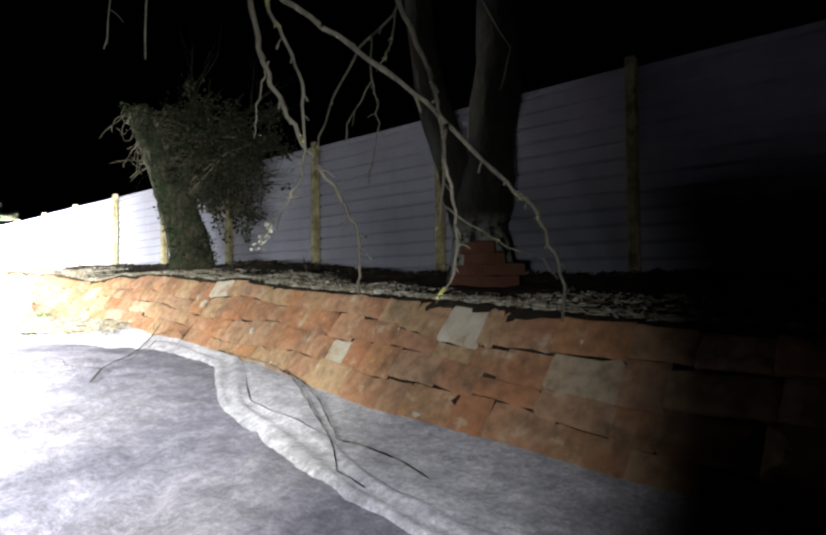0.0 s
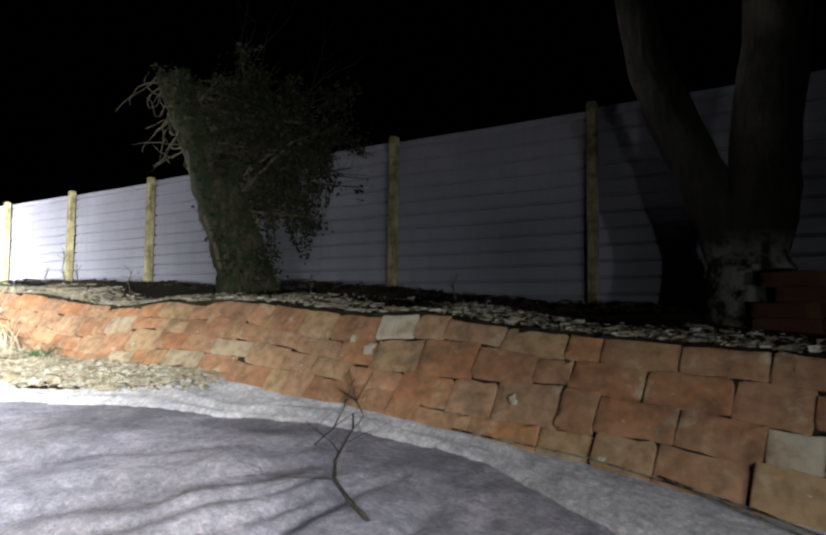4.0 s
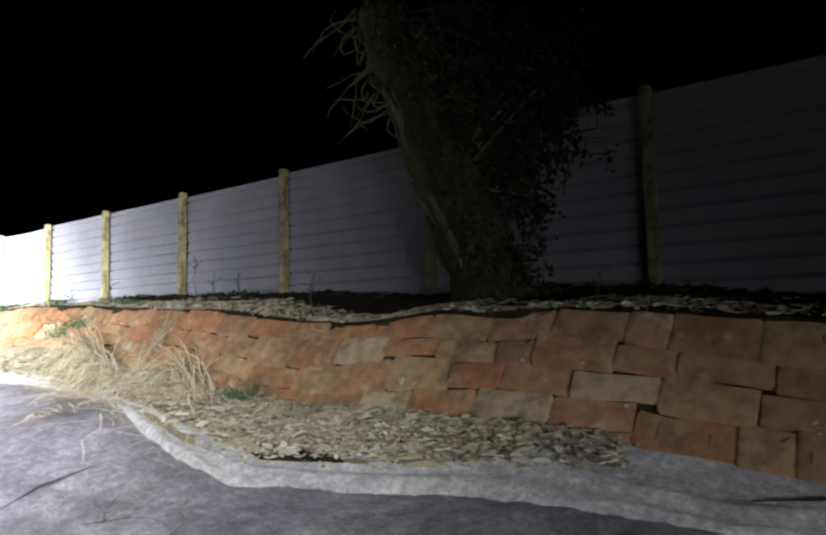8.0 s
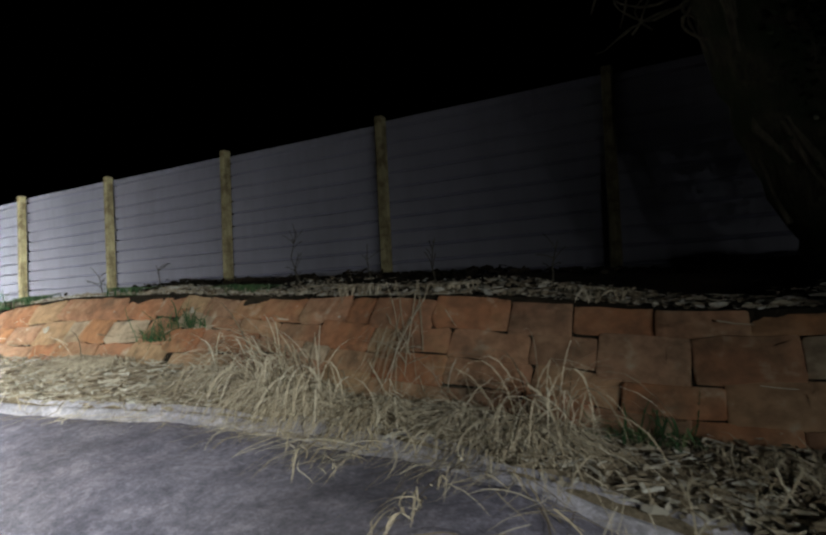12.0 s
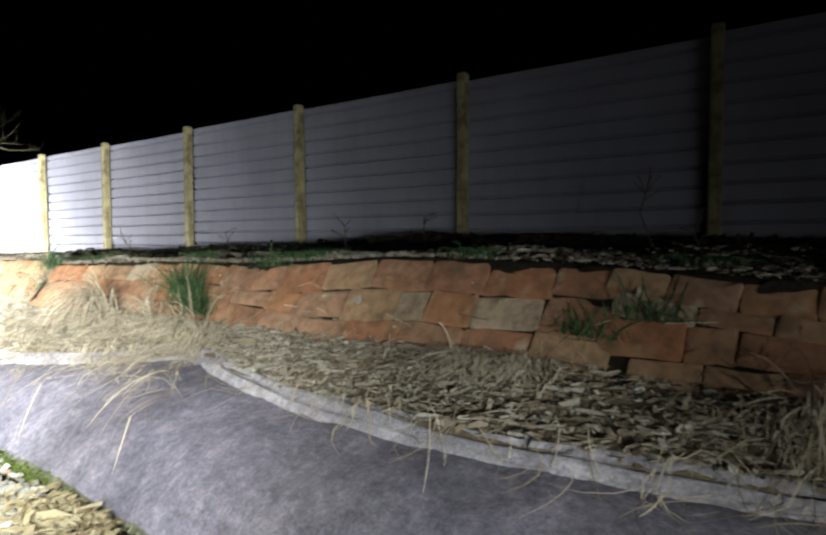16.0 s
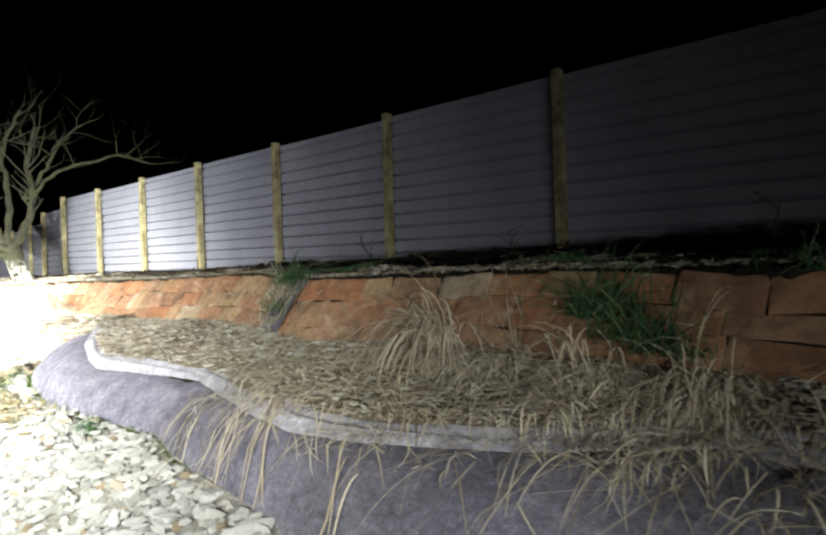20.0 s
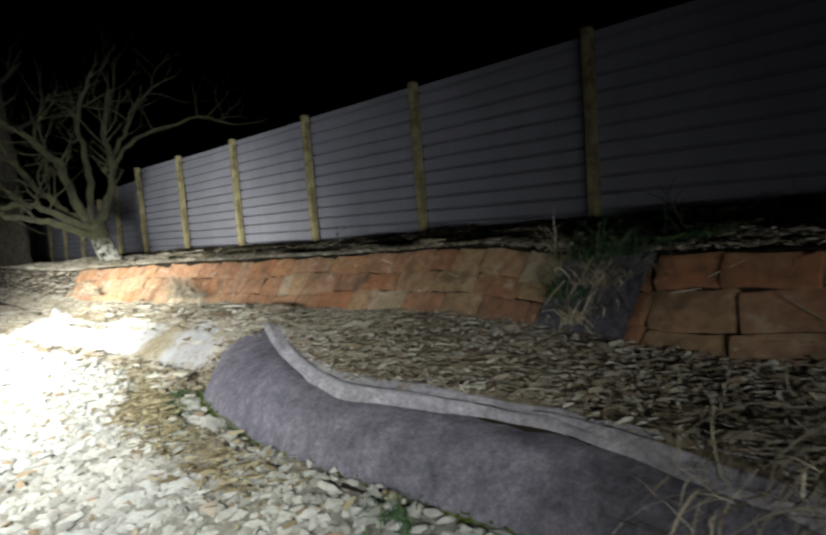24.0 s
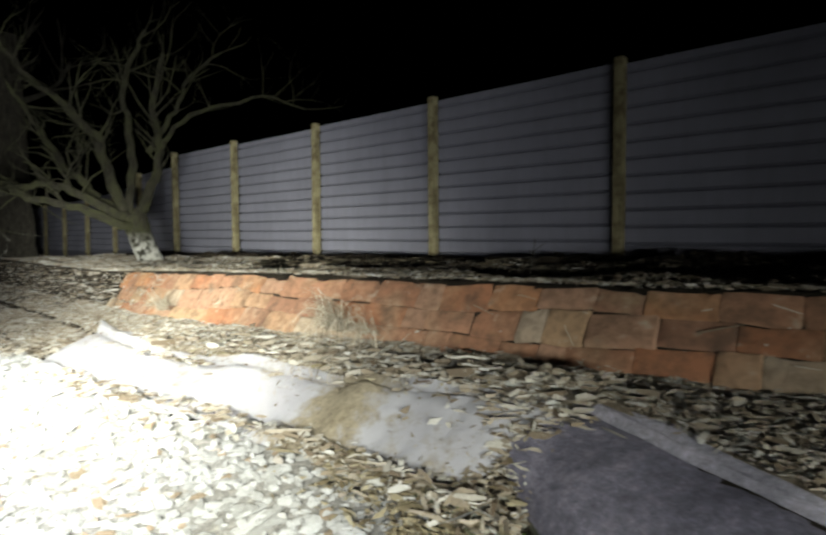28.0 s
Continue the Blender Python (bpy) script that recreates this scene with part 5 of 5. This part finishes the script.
def brick_mesh(seed, material=BRICK):
    """A worn brick: rounded and chipped corners, wavering edges, an uneven face; x and z from -0.5 to 0.5, its face at y = -1."""
    r = random.Random(seed)
    outer = []
    for cx, cz, turn in ((-0.5, -0.5, 1), (0.5, -0.5, 0), (0.5, 0.5, 1), (-0.5, 0.5, 0)):
        a, b = r.choice([0.02, 0.025, 0.03, 0.07]), r.choice([0.06, 0.08, 0.12, 0.2])
        along, up = (cx - math.copysign(a, cx), cz), (cx, cz - math.copysign(b, cz))
        mid = (cx - math.copysign(a * 0.3, cx), cz - math.copysign(b * 0.3, cz))
        outer += [up, mid, along] if turn else [along, mid, up]
    lower, upper = outer[:6], outer[6:]
    outer = lower[:3] + [(-0.2, -0.5 + r.uniform(-0.03, 0.05)), (0.18, -0.5 + r.uniform(-0.03, 0.05))] + lower[3:]
    outer += upper[:3] + [(0.2, 0.5 + r.uniform(-0.05, 0.03)), (-0.18, 0.5 + r.uniform(-0.05, 0.03))] + upper[3:]
    k = len(outer)
    outer = [(x + r.uniform(-0.006, 0.006), z + r.uniform(-0.025, 0.025)) for x, z in outer]
    tilt = r.uniform(-0.08, 0.08)
    rings = ((0.0, 1.0, 1.0, 0.0), (-0.72, 1.0, 1.0, 0.02), (-0.93, 0.985, 0.95, 0.03), (-1.0, 0.93, 0.82, 0.04), (-1.02, 0.5, 0.4, 0.05))
    verts = [(x * sx, y + (tilt * x if y < -0.5 else 0.0) + r.uniform(-rough, rough), z * sz) for y, sx, sz, rough in rings for x, z in outer]
    faces = [(q * k + j, q * k + (j + 1) % k, (q + 1) * k + (j + 1) % k, (q + 1) * k + j) for q in range(len(rings) - 1) for j in range(k)]
    faces.append(tuple((len(rings) - 1) * k + j for j in range(k)))
    return mesh_of("brick", verts, faces, material, True)


BRICK_KINDS = [brick_mesh(s) for s in range(18)]


def limed_material():
    m = Nodes("limewashed_brick", 0.9)
    where = m.world_place()
    wash = m.ramp(m.noise(11, 6, where, 0.65), [(0.3, (0.36, 0.24, 0.17)), (0.48, (0.54, 0.47, 0.40)), (0.75, (0.64, 0.60, 0.55))])
    m.bump(m.noise(38, 9, where), 0.8, 0.008)
    return m.colour(wash)


LIMED = limed_material()
LIMED_KINDS = [brick_mesh(s, LIMED) for s in range(20, 24)]
LIMED_AT = ((1.2, 3), (2.62, 1), (3.31, 3))


def sag(x, line, courses=4):
    """How far a bed joint wanders, as a share of the facing's height; the foot and the crest stay."""
    return 0.0 if line in (0, courses) else 0.055 * math.sin(x * 2.2 + 1.1 * line) + 0.03 * math.sin(x * 5.1 + 2.3 * line) + 0.012 * math.sin(x * 13.0 + 4.1 * line)


def brick_bank(x0, x1, label, seed, courses=4):
    thing = tagged(new("wall_brick_facing"), label, "brick wall", kind="structure")
    r = random.Random(seed)
    for c in range(courses):
        x = x1 + r.uniform(0, 0.04)
        while x > x0 + 0.06:
            length = r.choice([0.25, 0.25, 0.25, 0.24, 0.26, 0.13, 0.19]) * r.uniform(0.95, 1.05)
            near = [a for a, b in LIMED_AT if c == b and x > a >= x - length]
            limed = bool(near) and x - near[0] < 0.1
            if limed:
                length = 0.2 if c == 3 else 0.14
            elif near:
                length = x - near[0] - 0.09
            length = min(length, x - x0 + 0.05)
            mid = x - length / 2
            s = (c + 0.5) / courses
            lo, hi = Vector(wall_point(mid, c / courses + sag(mid, c, courses))), Vector(wall_point(mid, (c + 1) / courses + sag(mid, c + 1, courses)))
            steep = (sag(mid + 0.05, c, courses) + sag(mid + 0.05, c + 1, courses) - sag(mid - 0.05, c, courses) - sag(mid - 0.05, c + 1, courses)) * 5
            along = (Vector(wall_point(mid + 0.1, s)) - Vector(wall_point(mid - 0.1, s))).normalized()
            rise = (hi - lo)
            height = rise.length
            rise.normalize()
            rise = (rise - along * rise.dot(along)).normalized()
            normal = along.cross(rise)
            deep = 0.075 + r.uniform(-0.009, 0.011)
            slope = -math.degrees(math.atan(0.42 * steep))
            m = Matrix((along, -normal, rise)).transposed()
            m = m.to_4x4()
            m.translation = (lo + hi) / 2 - normal * 0.072
            m = m @ pose(0, 0, 0, r.uniform(-6.0, 0.0), r.uniform(-1.6, 1.6) + slope, r.uniform(-1.2, 1.2)) @ Matrix.Diagonal((length + 0.003, deep, height + r.uniform(-0.003, 0.006), 1))
            ob = new("brick", r.choice(LIMED_KINDS if limed else BRICK_KINDS))
            ob.parent = thing
            ob.matrix_local = m
            x -= length
    return thing


brick_bank(-3.3, 5.2, "leaning bank faced with four courses of old red and buff bricks", 1)
brick_bank(-7.12, -3.32, "leaning bank faced with three courses of old red bricks", 3, 3)
brick_bank(-13.3, -7.42, "low leaning bank facing of old orange bricks", 2, 3)


# ---- small things ----
stack_rnd = random.Random(8)
# deep red brick, its colour dimmed further for the weak light on the stack
DEEP_RED_DIMMED = island_material("deep_red_dimmed_brick", [(0.0, (0.10, 0.045, 0.032)), (1.0, (0.19, 0.08, 0.055))], 0.9, 0.6)
DEEP_KINDS = [brick_mesh(s, DEEP_RED_DIMMED) for s in range(30, 33)]
for level, row in enumerate([(2.68, 2.88), (2.7, 2.9), (2.78,), (2.74,)]):
    for x in row:
        ob = new("loose_brick", stack_rnd.choice(DEEP_KINDS))
        ground_here = float(ground_z(np.float64(2.85), np.float64(2.72)))
        ob.matrix_world = pose(x, 2.78, ground_here + 0.03 + 0.066 * level, 0, 0, stack_rnd.uniform(-35, 35)) @ Matrix.Diagonal((0.24, 0.12, 0.064, 1))
        tagged(ob, "loose old red brick stacked by the tree trunk", "brick", group="loose bricks by the tree")


def fallen_twig(place, way, length, seed, label, thick=0.0032, rise=0.35):
    rnd = random.Random(seed)
    s = Shape()
    limb(s, place, way, length, thick, rnd, 2, 0.55, -0.02, 0.3, 4, 5)
    s.v = [(x, y, max(float(ground_z(np.float64(x), np.float64(y))) + 0.03, cloth_z(x, y) + 0.012) + rise * abs(z - place[2])) for x, y, z in s.v]
    return tagged(s.make("fallen_twig", BARK_FAR), label, "twig", group="fallen twigs")


fallen_twig((1.75, 1.0, -0.4), (-0.95, 0.3, 0.06), 0.75, 3, "thin crooked dry twig lying on the ground fabric", 0.0075)
fallen_twig((1.27, 1.36, -0.4), (0.05, 0.6, 0.8), 0.27, 14, "thin forked twig propped against the foot of the bricks", 0.004, 1.0)
fallen_twig((-0.75, 0.85, -0.5), (0.6, 0.1, 0.2), 0.22, 9, "curled dry twig at the hem of the fabric")
for k, (x, y, n, l) in enumerate(((-8.95, 1.2, 70, 0.13), (-8.75, 1.1, 60, 0.1), (-9.15, 1.3, 40, 0.1), (-8.5, 1.02, 40, 0.08), (-5.55, 0.93, 40, 0.08), (-7.3, 1.08, 40, 0.07))):
    tuft("green_grass_tuft", (x, y, float(ground_z(np.float64(x), np.float64(y)))), n, l, 0.6, 0.6, GREEN, "short green grass tuft at the hem of the fabric", 160 + k, (0, -0.2), 0.002)
# a flap of fabric where the two brick facings part
fx, fs = np.linspace(-7.46, -7.02, 16), np.linspace(-0.05, 1.05, 10)
flap = []
for x in fx:
    for q in fs:
        px, py, pz = wall_point(x, q, 0.012)
        flap.append((px + 0.05 * (q - 0.5), py, pz + 0.008 * math.sin(11 * x + 6 * q)))
tagged(part("fabric_flap", flap, [tuple(map(int, f)) for f in grid_faces(16, 10)], FABRIC, smooth_shade=True), "grey fabric flap showing between two stretches of brick", "landscape fabric", group="ground fabric sheets")
for n, (x, q) in enumerate(((-7.1, 0.95), (-7.2, 0.6), (-7.3, 0.85), (-7.42, 0.95), (-7.35, 0.4), (-7.25, 0.15))):
    tuft("bank_grass_tuft", wall_point(x, q, 0.03), 80, 0.19, 0.6, 0.7, GREEN if n % 2 == 0 else STRAW, "short grass tuft between two stretches of brick", 140 + n, (0.1, -0.2), 0.0022)


def dead_weed(place, height, seed):
    """A thin dead stalk with a few side stems, by the foot of the fence."""
    r = random.Random(seed)
    p = Vector(place)
    weed = tagged(new("dead_weed"), "thin dead weed stalk on the bank before the fence", "weed", group="dead weeds")
    weed.location = p
    tip = Vector((r.gauss(0, 0.04), r.gauss(0, 0.03), height))
    mid = tip * 0.5 + Vector((r.gauss(0, 0.02), r.gauss(0, 0.02), 0))
    s = Shape()
    s.tube([(0, 0, 0), mid, tip], [0.004, 0.003, 0.002], 5)
    s.make("stalk", TWIG, weed)
    for _ in range(r.randint(4, 8)):
        u = r.uniform(0.3, 1.0)
        a = mid * u * 2 if u < 0.5 else mid.lerp(tip, u * 2 - 1)
        d = Vector((r.gauss(0, 0.6), r.gauss(0, 0.4), r.uniform(0.3, 1.0))).normalized() * r.uniform(0.04, 0.12)
        s = Shape()
        s.tube([a, a + d * 0.6, a + d + Vector((0, 0, -0.01))], [0.0022, 0.0018, 0.0025], 4)
        s.make("side_stem", TWIG, weed)
    return weed


weed_rnd = random.Random(41)
for x, y, h in ((-3.4, 3.0, 0.34), (-3.15, 2.7, 0.2), (-2.6, 2.6, 0.18), (-2.2, 2.5, 0.22), (-4.6, 2.9, 0.18), (-5.1, 2.8, 0.16), (-1.7, 2.6, 0.2), (-6.3, 2.9, 0.15), (-0.1, 2.9, 0.14), (-7.1, 2.6, 0.16), (1.1, 2.8, 0.12), (-9.9, 3.0, 0.12)):
    dead_weed((x, y, float(ground_z(np.float64(x), np.float64(y))) - 0.01), h, weed_rnd.randint(0, 999))


def dark_root(points, label):
    """A thin dark root trailing over the fabric."""
    r = random.Random(len(points))
    line = []
    for a, b in zip(points, points[1:]):
        for k in range(5):
            x, y = a[0] + (b[0] - a[0]) * k / 5 + r.gauss(0, 0.002), a[1] + (b[1] - a[1]) * k / 5 + r.gauss(0, 0.002)
            edge, foot = float(at(EDGE_X, EDGE_Y, x)), float(at(LINE_X, LINE_Y, x) + LEAN * at(WALL_X, WALL_BOTTOM, x))
            lay = float(at(EDGE_X, EDGE_Z, x)) + (float(at(WALL_X, WALL_BOTTOM, x)) - float(at(EDGE_X, EDGE_Z, x))) * min(max((y - edge) / max(foot - edge, 0.05), 0), 1)
            line.append((x, y, lay + 0.022))
    s = Shape()
    s.tube(line, [0.0036 - 0.002 * k / len(line) for k in range(len(line))], 6)
    return tagged(s.make("dark_root", BARK_DARK), label, "root", group="roots on the fabric")


dark_root([(2.3, 1.68), (2.6, 1.52), (2.88, 1.36), (3.18, 1.18), (3.4, 1.01), (3.58, 0.96)], "thin dark root trailing over the pale fabric flap")
dark_root([(1.6, 1.73), (2.1, 1.7), (2.5, 1.6), (2.8, 1.46), (3.2, 1.19), (3.36, 1.19), (3.5, 1.16), (3.66, 1.1)], "thin dark root running from the bricks along the fabric")


def curled_weed(x, y, count, seed):
    """A low mat of dead stems that curl back on themselves."""
    r = random.Random(seed)
    weed = tagged(new("curled_weed"), "low mat of curled dead stems on the ground fabric", "weed", group="curled weeds")
    weed.location = (x, y, max(float(ground_z(np.float64(x), np.float64(y))), cloth_z(x, y)))
    for n in range(count):
        s, pts = Shape(), []
        px, py, a = x + r.gauss(0, 0.1), y + r.gauss(0, 0.06), r.uniform(0, 6.28)
        curl, l, hump = r.gauss(0, 0.16), r.uniform(0.1, 0.24), r.uniform(0.0, 0.03)
        for k in range(17):
            pts.append((px - x, py - y, max(float(ground_z(np.float64(px), np.float64(py))) + 0.03, cloth_z(px, py) + 0.01) - weed.location.z + hump * math.sin(k * 0.196)))
            a += curl + r.gauss(0, 0.06)
            px, py = px + math.cos(a) * l / 16, py + math.sin(a) * l / 16
        s.tube(pts, [0.0026 - 0.0001 * k for k in range(17)], 5)
        s.make("stem", STRAW if n % 2 else TWIG, weed)
    return weed


curled_weed(-0.2, 0.74, 8, 3)
curled_weed(-0.5, 0.8, 6, 5)


def plaster_fragment(x, share, wide, high, seed):
    """A flake of old lime plaster stuck to the face of a brick."""
    r = random.Random(seed)
    mid = Vector(wall_point(x, share, 0.006))
    along = (Vector(wall_point(x + 0.1, share)) - Vector(wall_point(x - 0.1, share))).normalized()
    rise = (Vector(wall_point(x, share + 0.1)) - Vector(wall_point(x, share - 0.1))).normalized()
    out = along.cross(rise).normalized()
    rim = []
    for k in range(9):
        a, q = 2 * math.pi * k / 9, r.uniform(0.5, 1.2)
        rim.append(along * math.cos(a) * wide * 0.5 * q + rise * math.sin(a) * high * 0.5 * q)
    verts = [p - out * 0.004 for p in rim] + [p * 0.88 + out * 0.006 for p in rim] + [p * 0.5 + out * (0.009 + r.uniform(-0.003, 0.003)) for p in rim]
    faces = [(n * 9 + k, n * 9 + (k + 1) % 9, (n + 1) * 9 + (k + 1) % 9, (n + 1) * 9 + k) for n in range(2) for k in range(9)] + [tuple(18 + k for k in range(9))]
    ob = part("plaster_fragment", verts, faces, LIME_FLAKE, smooth_shade=False)
    ob.location = mid
    return tagged(ob, "small pale flake of lime plaster on a brick", "plaster", group="plaster flakes on the bricks")


LIME_FLAKE = island_material("lime_flake", [(0.0, (0.44, 0.39, 0.34)), (1.0, (0.6, 0.56, 0.51))], 0.9, 0.5)
FLAKES = ((-4.31, 0.0, 0.055, 0.05), (-0.5, -0.2, 0.03, 0.04), (2.92, -0.47, 0.075, 0.05), (1.09, -0.16, 0.06, 0.07), (0.98, -0.12, 0.035, 0.045), (3.24, -0.55, 0.04, 0.02), (-3.34, -0.17, 0.03, 0.04), (-0.73, -0.06, 0.07, 0.012), (-3.25, 0.08, 0.02, 0.05), (1.8, -0.3, 0.04, 0.04))
for k, (x, z, wide, high) in enumerate(FLAKES):
    low, top = float(at(WALL_X, WALL_BOTTOM, x)), float(at(WALL_X, WALL_TOP, x))
    plaster_fragment(x, min(max((z - low) / (top - low), 0.06), 0.94), wide, high, 200 + k)
